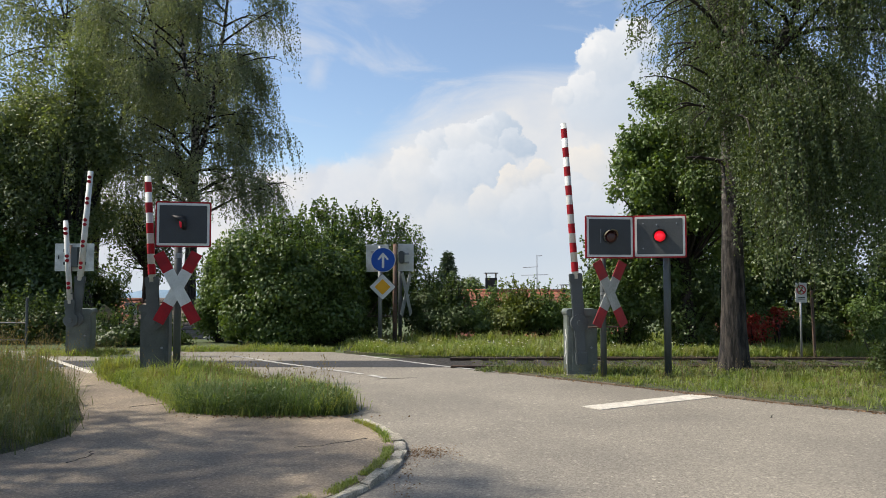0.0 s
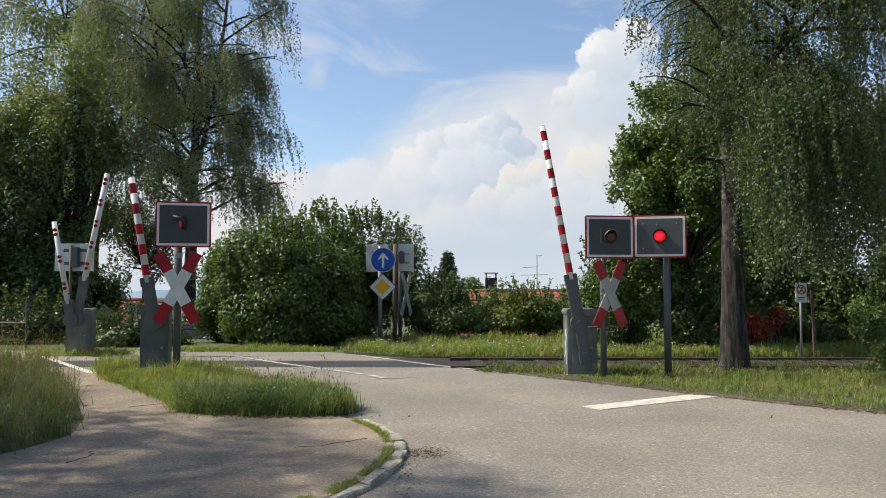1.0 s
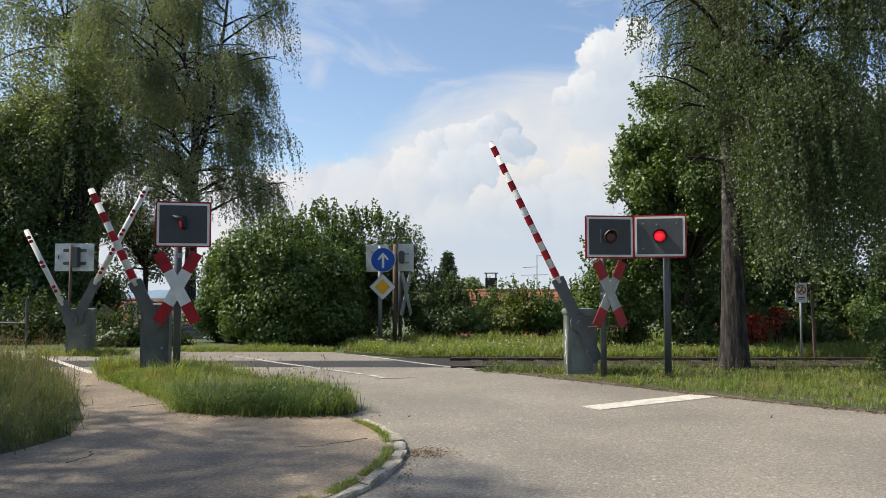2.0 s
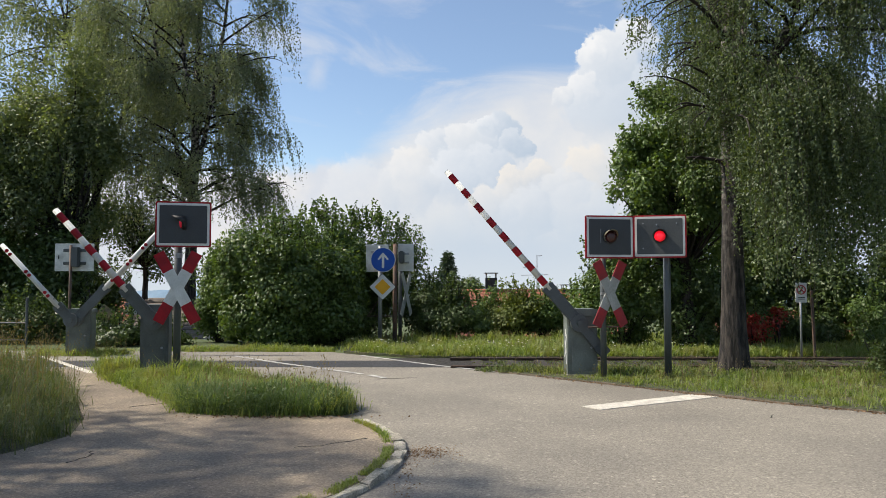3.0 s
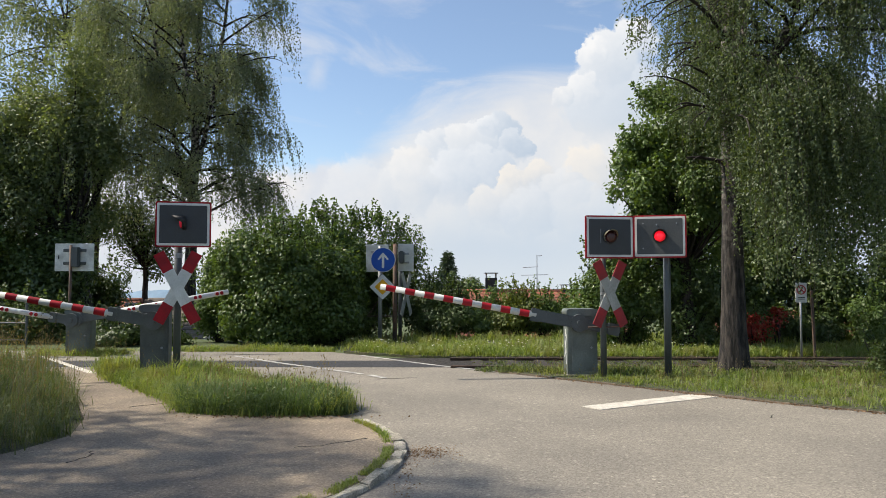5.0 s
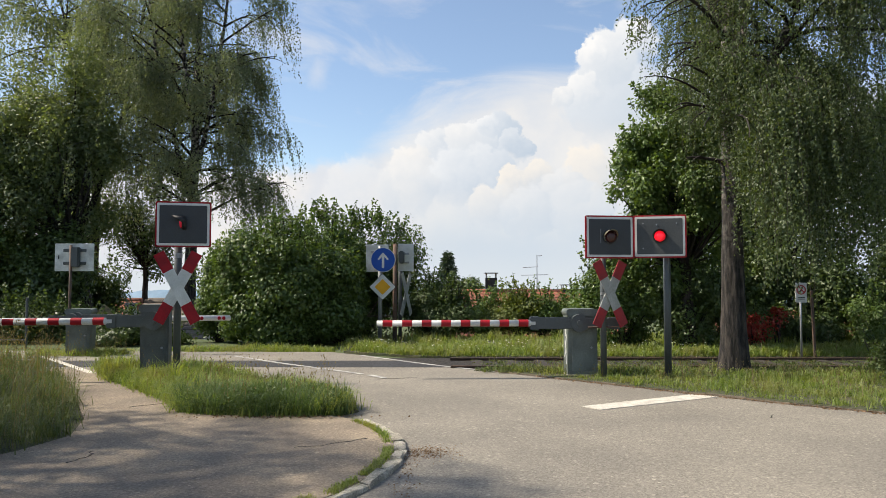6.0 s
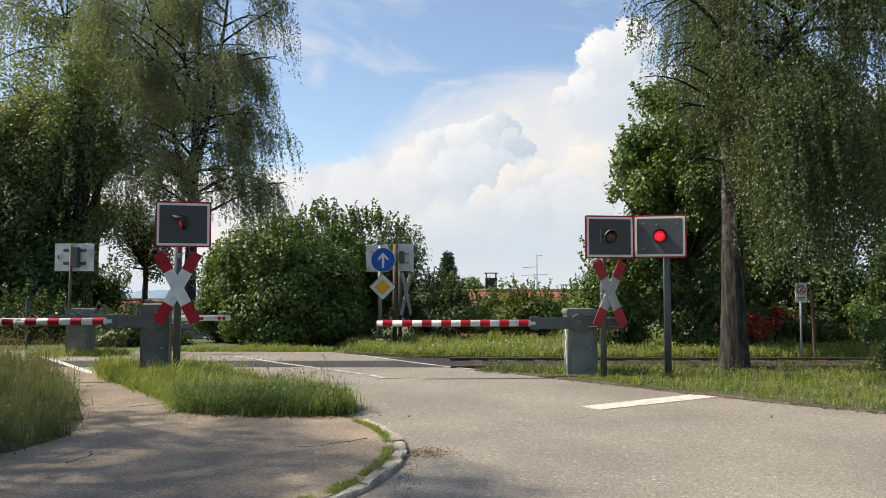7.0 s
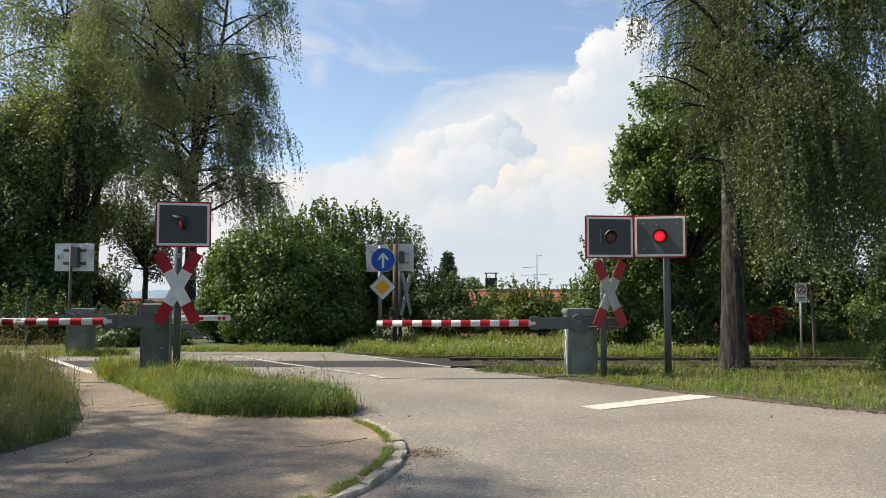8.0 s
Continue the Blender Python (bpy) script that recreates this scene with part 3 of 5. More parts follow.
def build_kerb():
    """Rough granite kerb stones along the bend, one by one."""
    kerb = tagged(new("kerb"), "curved kerb of rough granite stones", "kerb", kind="structure")
    pts = [Vector((*p, 0)) for p in KERB]
    dense = []
    for i in range(len(pts) - 1):
        p0, p1, p2, p3 = pts[max(i - 1, 0)], pts[i], pts[i + 1], pts[min(i + 2, len(pts) - 1)]
        for k in range(20):
            t = k / 20
            dense.append(0.5 * (2 * p1 + (p2 - p0) * t + (2 * p0 - 5 * p1 + 4 * p2 - p3) * t * t + (3 * p1 - p0 - 3 * p2 + p3) * t ** 3))
    rng = random.Random(2)
    run, i0, want = 0.0, 0, 0.42
    for i in range(1, len(dense)):
        run += (dense[i] - dense[i - 1]).length
        if run >= want:
            a, b = dense[i0], dense[i]
            L = (b - a).length - 0.022
            bm = bmesh.new()
            bmesh.ops.create_cube(bm, size=1.0, matrix=Matrix.Diagonal((L, 0.118, 0.26, 1)))
            bmesh.ops.bevel(bm, geom=bm.edges[:], offset=0.014, segments=1, affect="EDGES")
            for v in bm.verts:
                v.co += Vector((rng.uniform(-1, 1), rng.uniform(-1, 1), rng.uniform(-1, 1))) * 0.013
            c = (a + b) / 2
            part("kerb_stone", bm, M_GRANITE, kerb, m=pose(c.x, c.y, -0.082 + rng.uniform(-0.012, 0.008), rng.uniform(-3, 3), rng.uniform(-2, 2), math.degrees(math.atan2(b.y - a.y, b.x - a.x))))
            run, i0, want = 0.0, i, rng.uniform(0.24, 0.48)
    # low edging stones of the verge
    edge = tagged(new("verge_edging"), "row of low grey edging stones beside the road", "edging", kind="structure")
    line = [(0.95, 13.45), (2.04, 12.39), (3.78, 10.67), (4.62, 9.88), (5.48, 9.2), (9, 6.3)]
    for a, b in zip(line, line[1:]):
        a, b = Vector((*a, 0)), Vector((*b, 0))
        n = max(1, round((b - a).length / 0.5))
        for k in range(n):
            c = a.lerp(b, (k + 0.5) / n)
            bm = box((b - a).length / n - 0.012, 0.07, 0.16, bevel=0.01)
            part("edging_stone", bm, M_EDGE, edge, m=pose(c.x + 0.0, c.y + 0.0, -0.052 + rng.uniform(-0.01, 0.006), 0, 0, math.degrees(math.atan2(b.y - a.y, b.x - a.x)) + rng.uniform(-1, 1)))


def build_track():
    bed = part("track_bed", slab([(0.75, 13.6), (24, 13.6), (24, 15.98), (-1.55, 15.98)], -0.2, -0.012), M_BALLAST)
    tagged(bed, "brown stony ballast under the railway track", "ballast", kind="structure")
    track = thing("railway_track", pose(0, 0, 0), "single railway track with rusty rails on wooden sleepers", "railway track")
    for y in (14.05, 15.49):
        bm = slab([(-0.06, 0), (0.06, 0), (0.06, 0.015), (0.012, 0.03), (0.012, 0.085), (0.034, 0.10), (0.034, 0.125), (-0.034, 0.125), (-0.034, 0.10), (-0.012, 0.085), (-0.012, 0.03), (-0.06, 0.015)], 0, 29.5)
        part("rail", bm, M_RAIL, track, m=pose(0.15, y, -0.075) @ Matrix(((0, 0, 1, 0), (1, 0, 0, 0), (0, 1, 0, 0), (0, 0, 0, 1))))
    me = None
    for k in range(36):
        if me is None:
            ob = part("sleeper", box(0.24, 2.4, 0.12, bevel=0.015), M_WOOD, track)
            me = ob.data
        else:
            ob = new("sleeper", me)
            ob.parent = track
        ob.matrix_basis = pose(0.7 + k * 0.65, 14.77, -0.053)


build_ground()
build_roads()
build_track()


# ---------------------------------------------------------------- level crossing equipment
ARMS = []
LAMPS = []
TURN = 9.0  # the booms lie along this heading when shut


def boom(parent, length, holder, pivot, side, banded, r=0.06, mt=None):
    """A swinging arm: a steel holder at the pivot, a round boom, its red bands or red reflectors. side: -1 points to -x when shut."""
    bm = box(holder + 0.1, 0.07, 0.20, pose(side * holder / 2, 0, 0.0), 0.012)
    rod(0.15, 0.15, (0, -0.05, 0), (0, 0.05, 0), 20, bm)
    rod(0.05, 0.05, (0, -0.085, 0), (0, 0.05, 0), 12, bm)
    box(0.16, 0.10, 0.22, pose(side * (holder - 0.03), 0, 0), 0.012, bm)
    if banded == 8:
        box(0.62, 0.07, 0.17, pose(-side * 0.38, 0, -0.005), 0.012, bm)
        box(0.22, 0.11, 0.20, pose(-side * 0.60, 0, -0.005), 0.015, bm)
    for k in range(3):
        rod(0.014, 0.014, (side * (0.18 + 0.2 * k), -0.05, 0.05), (side * (0.18 + 0.2 * k), 0.03, 0.05), 8, bm)
    arm = part("arm", bm, mt or M_GREY, parent, "grey steel arm holder", m=pivot)
    x0 = side * (holder - 0.05)
    part("pole", rod(r, r * 0.85, (x0, 0, 0), (side * length, 0, 0), 20, bevel=0.01), M_WHITE, arm, "white round boom")
    L = length - holder
    if banded:
        n = banded
        step = (L - 0.10) / (2 * n - 0.5)
        for k in range(n):
            b = length - 0.10 - 2 * step * k
            a = max(b - step, holder + 0.03)
            ra, rb = (r - 0.15 * r * (s - holder) / L + 0.003 for s in (a, b))
            part("red_band", rod(ra, rb, (side * a, 0, 0), (side * b, 0, 0), 20), M_RED, arm, "red painted band")
    else:
        n = max(3, round(L / 0.52))
        for k in range(n):
            for e in (-0.05, 0.05):
                c = holder + (k + 0.6) * L / n + e
                if c < length - 0.03:
                    part("reflector", rod(0.044, 0.036, (side * c, -r * 0.5, 0), (side * c, -r * 1.12, 0), 14), M_RED, arm, "round red reflector")
    return arm


def drive_housing(parent, w, d, h, mt, door_side):
    """The steel box that holds the drive, with a domed lid, a door and a plinth."""
    part("housing", box(w, d, h - 0.03, pose(0, 0, (h - 0.03) / 2), 0.02), mt, parent, "grey painted steel housing")
    part("plinth", box(w + 0.03, d + 0.03, 0.06, pose(0, 0, 0.01), 0.008), M_GRANITE, parent, "concrete plinth")
    lid = slab(rounded(w + 0.05, 0.12, 0.055), -d / 2 - 0.02, d / 2 + 0.02, UPRIGHT)
    part("lid", lid, mt, parent, m=pose(0, 0, h - 0.02))
    door = part("door", box(w * 0.72, 0.012, h * 0.62, pose(0, 0, 0), 0.004), mt, parent, m=pose(0, -d / 2 - 0.006, h * 0.40))
    part("lock", rod(0.018, 0.018, (w * 0.28, -0.006, 0.05), (w * 0.28, -0.022, 0.05), 12), M_STEEL, door)


def barrier(m, w, d, h, mt, arms, label):
    b = thing("level_crossing_barrier", m, label, "barrier", "barriers of the crossing")
    drive_housing(b, w, d, h, mt, 0)
    for length, holder, px, py, pz, side, banded, r, lag in arms:
        a = boom(b, length, holder, pose(px, py, pz), side, banded, r, M_POST if banded == 8 else M_GREY)
        ARMS.append((a, px, py, pz, side, lag))
    return b


RIGHT_BARRIER = barrier(pose(2.40, 12.95, 0, 0, 0, 3), 0.52, 0.36, 1.12, M_GREY_GREEN,
                        [(3.46, 0.80, -0.08, -0.26, 0.925, -1, 8, 0.058, 0.0)], "grey-green steel barrier drive with a long red and white boom")
mark = bmesh.new()
for k, (z, s, a) in enumerate(((0.62, 0.20, 20), (0.50, 0.24, -25), (0.38, 0.16, 35), (0.30, 0.2, -10), (0.74, 0.12, 5))):
    box(0.004, 0.035, s, pose(-0.263, -0.02 + 0.04 * (k % 3 - 1), z, a, 0, 0), bm=mark)
part("scrawl", mark, M_PLASTER, RIGHT_BARRIER, "pale paint scrawl")
LEFT_BARRIER = barrier(pose(-4.82, 12.45, 0, 0, 0, TURN), 0.45, 0.32, 1.21, M_GREY,
                       [(2.40, 0.68, 0.01, -0.26, 0.985, -1, 5, 0.060, 1.0)], "grey steel barrier drive with a short red and white boom")
FAR_BARRIER = barrier(pose(-8.12, 16.6, -0.01, 0, 0, TURN), 0.52, 0.40, 1.0, M_GREY_GREEN,
                      [(3.30, 0.90, -0.02, -0.27, 0.82, 1, 0, 0.068, 0.0), (2.20, 0.40, -0.10, -0.36, 0.80, -1, 0, 0.06, 0.0)],
                      "grey steel barrier drive with two white booms bearing red reflectors")


def signal_board(parent, w, h, z, mt, m, pale_hood=False, bolts=(), aim=None):
    """A dark board edged in white and red with one hooded red lamp. Returns the turning lamp insert."""
    board = part("signal_board", slab(rounded(w, h, 0.03), 0, 0.03, UPRIGHT), M_RED, parent, "red-edged back plate", m=m @ pose(0, 0, z))
    part("white_border", slab(rounded(w - 0.05, h - 0.05, 0.02), 0.0305, 0.036, UPRIGHT), M_WHITE, board, "white border")
    part("dark_panel", slab(rounded(w - 0.125, h - 0.125, 0.012), 0.0365, 0.042, UPRIGHT), mt, board, "dark panel")
    for x, zz in bolts:
        part("bolt", rod(0.012, 0.012, (x, -0.042, zz), (x, -0.05, zz), 10), M_STEEL, board)
    # lamp housing behind the panel and the hood before it
    lit = M_LENS_LIT if aim is None else M_LENS_SIDE
    hood_mesh = hood(0.118, 0.17 if aim is None else 0.21)
    aim = aim or Matrix()
    part("lamp_ring", ring(0.112, 0.097, 0.05, -0.04, -0.09), M_BLACK, board, "black lamp ring", m=aim)
    part("hood", hood_mesh, M_HOOD_PALE if pale_hood else M_BLACK, board, "faded lamp hood" if pale_hood else "black lamp hood", m=aim)
    part("lamp_back", slab([(0.098 * math.cos(radians(a)), 0.098 * math.sin(radians(a))) for a in range(0, 360, 18)], 0.0425, 0.046, UPRIGHT), M_BLACK, board, m=aim)
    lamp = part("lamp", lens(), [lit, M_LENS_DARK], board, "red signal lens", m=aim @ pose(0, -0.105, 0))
    return lamp, aim


def ring(r1, r0, t, y0, y1):
    bm = bmesh.new()
    n = 28
    loops = []
    for r, y in ((r0, y0), (r1, y0), (r1, y1), (r0, y1)):
        loops.append([bm.verts.new((r * math.cos(2 * math.pi * k / n), y, r * math.sin(2 * math.pi * k / n))) for k in range(n)])
    for i in range(4):
        a, b = loops[i], loops[(i + 1) % 4]
        for k in range(n):
            bm.faces.new((a[k], a[(k + 1) % n], b[(k + 1) % n], b[k])).smooth = i in (1, 3)
    bmesh.ops.recalc_face_normals(bm, faces=bm.faces[:])
    return bm


def hood(r, depth):
    """A visor over the upper part of a lamp, longest at its crown."""
    bm = bmesh.new()
    n, rows = 26, []
    for k in range(n + 1):
        a = radians(-35 + 250 * k / n)
        reach = depth * (0.28 + 0.72 * max(0, math.sin(a)) ** 0.8)
        c, s = math.cos(a), math.sin(a)
        rows.append([bm.verts.new(p) for p in ((r * c, -0.042, r * s), (r * c, -0.042 - reach, r * s), ((r - 0.006) * c, -0.042 - reach, (r - 0.006) * s), ((r - 0.006) * c, -0.042, (r - 0.006) * s))])
    for a, b in zip(rows, rows[1:]):
        for i in range(4):
            f = bm.faces.new((a[i], b[i], b[(i + 1) % 4], a[(i + 1) % 4]))
            f.smooth = True
    bmesh.ops.recalc_face_normals(bm, faces=bm.faces[:])
    return bm


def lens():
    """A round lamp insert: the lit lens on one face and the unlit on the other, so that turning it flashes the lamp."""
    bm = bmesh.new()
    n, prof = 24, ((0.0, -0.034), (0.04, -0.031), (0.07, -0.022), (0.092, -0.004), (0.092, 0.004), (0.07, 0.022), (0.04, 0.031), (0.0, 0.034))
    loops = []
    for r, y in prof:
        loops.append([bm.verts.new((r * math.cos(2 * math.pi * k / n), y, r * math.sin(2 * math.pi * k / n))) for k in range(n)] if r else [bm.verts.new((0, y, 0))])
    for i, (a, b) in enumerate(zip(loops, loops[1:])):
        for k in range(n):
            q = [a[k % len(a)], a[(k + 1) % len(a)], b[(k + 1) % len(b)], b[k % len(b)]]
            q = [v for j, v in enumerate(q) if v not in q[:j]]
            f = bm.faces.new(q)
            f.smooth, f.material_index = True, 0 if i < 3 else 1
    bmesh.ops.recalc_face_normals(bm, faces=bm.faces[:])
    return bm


def cross_beams(parent, z, length, width, spread, m, gap=0.03, red=True, worn=False):
    """St Andrew's cross: two white beams with red ends. worn: weathered colours, darkened further for shade."""
    for k, a in enumerate((spread, -spread)):
        y = -0.02 * k
        mm = m @ pose(0, y - gap, z, 0, 0, 0) @ pose(0, 0, 0, 0, a, 0)
        beam = part("cross_beam", box(width, 0.016, length, bevel=0.004), M_WHITE_WORN_SHADED if worn or not red else M_WHITE, parent, "white beam with red ends" if red else "pale back of a beam", m=mm)
        for e in (-1, 1) if red else ():
            part("red_end", box(width + 0.002, 0.02, length * 0.265, pose(0, 0, e * length * 0.3685), 0.004), M_RED_WORN_SHADED if worn else M_RED, beam, "red reflective end")


def post(parent, h, r, m, mt=None, z0=-0.05):
    part("post", rod(r, r, (0, 0, z0), (0, 0, h), 16, bevel=0.006), mt or M_POST, parent, m=m)


def signals():
    s = thing("crossing_signal", pose(-4.33, 12.05, 0, 0, 0, 0), "single flashing signal above a warning cross on a post", "signal", "crossing signals")
    post(s, 2.95, 0.06, pose(0, 0, 0), M_POST)
    part("collar", rod(0.068, 0.068, (0, 0, 2.02), (0, 0, 2.10), 16), M_STEEL, s)
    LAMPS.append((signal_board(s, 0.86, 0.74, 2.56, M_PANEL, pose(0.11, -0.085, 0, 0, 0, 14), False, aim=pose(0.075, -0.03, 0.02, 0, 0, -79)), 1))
    cross_beams(s, 1.535, 1.27, 0.185, 28.5, pose(0.035, -0.08, 0, 0, 0, 3))
    part("clamp", box(0.10, 0.10, 0.05, pose(0, -0.03, 1.53), 0.006), M_STEEL, s)

    d = thing("crossing_signal", pose(2.72, 12.55, 0), "pair of flashing signals on two posts with a cross", "signal", "crossing signals")
    post(d, 2.72, 0.052, pose(0, 0, 0))
    post(d, 2.72, 0.060, pose(1.09, 0, 0))
    bolts = ((-0.27, 0.22), (-0.27, -0.2), (0.27, 0.22), (-0.05, 0.2))
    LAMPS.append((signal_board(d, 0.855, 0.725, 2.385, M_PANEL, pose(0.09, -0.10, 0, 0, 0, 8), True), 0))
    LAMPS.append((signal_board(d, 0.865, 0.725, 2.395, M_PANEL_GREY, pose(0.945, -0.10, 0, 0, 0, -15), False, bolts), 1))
    part("conduit", rod(0.006, 0.006, (-0.065, -0.16, 2.28), (-0.065, -0.16, 2.52), 8), M_STEEL, d)
    cross_beams(d, 1.43, 1.20, 0.175, 27, pose(0.07, -0.12, 0, 0, 0, 24), worn=True)
    part("cross_bracket", rod(0.012, 0.012, (-0.26, -0.03, 0.86), (0.40, -0.03, 0.875), 10), M_RUST, d, "rusty bracket bar")
    part("clamp", box(0.10, 0.10, 0.05, pose(0, -0.03, 1.43), 0.006), M_STEEL, d)

    # the two signals behind the track, seen from the back
    q = thing("crossing_signal", pose(-9.8, 19.4, 0), "weathered pale signal board on a thin post, seen from behind", "signal", "crossing signals")
    post(q, 2.60, 0.035, pose(0, 0, 0), M_RUST)
    part("signal_board", box(1.03, 0.03, 0.73, pose(0.07, 0.06, 2.28), 0.006), M_BOARD, q, "pale weathered board")
    for z in (2.12, 2.46):
        part("bracket", box(0.60, 0.03, 0.08, pose(0.09, 0.03, z), 0.004), M_POST, q)
    part("lamp_case", box(0.19, 0.16, 0.52, pose(0.15, -0.04, 2.28), 0.02), M_POST, q)
    part("number_bar", box(0.03, 0.004, 0.10, pose(-0.34, 0.043, 2.28)), M_BLACK, q)

    e = thing("crossing_signal", pose(-1.30, 20.1, 0), "signal boards and edge-on warning cross seen from behind", "signal", "crossing signals")
    post(e, 2.66, 0.06, pose(0, -0.12, 0), M_RUST)
    post(e, 2.5, 0.05, pose(0.13, 0.1, 0), M_POST)
    part("signal_board", box(0.62, 0.03, 0.75, pose(-0.50, 0.08, 2.28, 0, 0, -6), 0.006), M_BOARD, e, "grey board")
    part("signal_board", box(0.44, 0.03, 0.75, pose(0.28, 0.08, 2.30, 0, 0, 14), 0.006), M_WHITE, e, "pale board")
    for z in (2.16, 2.40):
        part("bracket", box(0.30, 0.03, 0.05, pose(0.22, 0.05, z), 0.004), M_STEEL, e)
        part("bracket", box(0.34, 0.03, 0.05, pose(-0.5, 0.05, z + 0.05), 0.004), M_STEEL, e)
    part("lamp_case", box(0.16, 0.2, 0.34, pose(0.17, -0.02, 2.30), 0.03), M_POST, e)
    cross_beams(e, 1.30, 1.28, 0.18, 27, pose(0.26, 0.1, 0, 0, 0, 68), red=False)
    part("stay", rod(0.012, 0.012, (-0.74, 0.1, 0.72), (-0.45, 0.1, 1.15), 8), M_RUST, e)
    part("stay", rod(0.012, 0.012, (-0.78, 0.1, 0.70), (0.0, 0.1, 0.70), 8), M_RUST, e)


signals()


def road_signs():
    s = thing("traffic_sign", pose(-1.68, 19.75, 0), "round blue arrow sign above a yellow priority diamond", "road sign")
    post(s, 2.6, 0.055, pose(0, 0, 0), M_STEEL)
    disc = [(0.33 * math.cos(radians(a)), 0.33 * math.sin(radians(a))) for a in range(0, 360, 10)]
    r = part("round_sign", slab(disc, 0.06, 0.075, UPRIGHT), M_WHITE, s, "round blue sign", m=pose(0.08, 0, 2.22))
    part("blue_face", slab([(x * 0.955, y * 0.955) for x, y in disc], 0.0755, 0.080, UPRIGHT), M_BLUE, r)
    part("arrow", slab([(-0.032, -0.22), (0.032, -0.22), (0.032, 0.08), (0.115, -0.01), (0.15, 0.025), (0, 0.2), (-0.15, 0.025), (-0.115, -0.01), (-0.032, 0.08)][::-1], 0.0805, 0.084, UPRIGHT), M_WHITE, r, "white upward arrow")
    d = part("priority_sign", slab(rounded(0.50, 0.50, 0.03), 0.06, 0.075, UPRIGHT), M_POST, s, "white and yellow priority diamond", m=pose(0.07, 0, 1.50, 0, 45, 0))
    part("white_face", slab(rounded(0.485, 0.485, 0.028), 0.0755, 0.079, UPRIGHT), M_WHITE, d)
    part("yellow_face", slab(rounded(0.30, 0.30, 0.012), 0.0795, 0.083, UPRIGHT), M_YELLOW, d)

    n = thing("railway_notice", pose(7.62, 15.75, 0), "small white prohibition sign with a red ring on a thin post", "sign")
    post(n, 1.62, 0.022, pose(0, 0, 0), M_STEEL)
    p = part("plate", slab(rounded(0.24, 0.42, 0.02), 0.03, 0.038, UPRIGHT), M_WHITE, n, "white plate", m=pose(0, 0, 1.40))
    part("red_ring", ring(0.10, 0.078, 0, -0.0385, -0.042), M_RED, p, m=pose(0, 0, 0.06))
    part("symbol", box(0.03, 0.004, 0.13, pose(0, -0.041, 0.06, 0, 25, 0)), M_BLACK, p)
    part("symbol", box(0.02, 0.004, 0.16, pose(0.01, -0.044, 0.06, 0, -42, 0)), M_RED, p)
    for k in range(2):
        part("text_bar", box(0.15, 0.003, 0.018, pose(0, -0.0395, -0.10 - 0.035 * k)), M_BLACK, p)
    w = thing("marker_post", pose(7.98, 15.95, 0), "thin weathered brown wooden marker post", "post")
    part("stake", box(0.05, 0.05, 1.45, pose(0, 0, 0.72, 0, -2, 0), 0.006), M_RUST, w)

    z = thing("speed_limit_sign", pose(-11.05, 26.2, -0.43), "grey-framed thirty zone sign on a post in the lane", "road sign")
    post(z, 1.3, 0.035, pose(0, 0, 0), M_STEEL)
    p = part("plate", slab(rounded(0.42, 0.42, 0.03), 0.03, 0.042, UPRIGHT), M_BOARD, z, "white plate", m=pose(0, 0, 1.12))
    part("ring", ring(0.165, 0.125, 0, -0.0425, -0.048), M_BLACK, p)
    for x, c in ((-0.05, "3"), (0.05, "0")):
        cu = bpy.data.curves.new("digit", "FONT")
        cu.body, cu.size, cu.align_x, cu.align_y, cu.extrude = c, 0.16, "CENTER", "CENTER", 0.002
        ob = new("digit_curve", cu)
        me = bpy.data.meshes.new_from_object(ob.evaluated_get(bpy.context.evaluated_depsgraph_get()))
        bpy.data.objects.remove(ob)
        me.materials.append(M_BLACK)
        dg = new("digit", me)
        place(dg, p, pose(x, -0.046, 0, 90, 0, 0))
    b = thing("traffic_sign", pose(-10.2, 22.2, -0.1), "leaning brownish diamond sign seen from behind", "road sign")
    post(b, 1.0, 0.02, pose(0, 0, -0.05, 0, 6, 0), M_STEEL)
    part("plate", slab(rounded(0.42, 0.42, 0.03), 0.03, 0.042, UPRIGHT), M_TAN, b, m=pose(0.06, 0, 0.78, 0, 38, 12))
    f = thing("railing", pose(-13.2, 18.3, 0), "low thin dark steel tube railing beside the lane", "railing")
    for x in (0, 1.3, 2.9):
        part("railing_post", rod(0.03, 0.03, (x, 0, -0.05), (x, 0, 1.25), 10), M_POST, f)
    for z in (0.62, 0.2):
        part("rail_tube", rod(0.02, 0.02, (-2.5, 0, z), (2.9, 0, z), 10), M_POST, f)


road_signs()


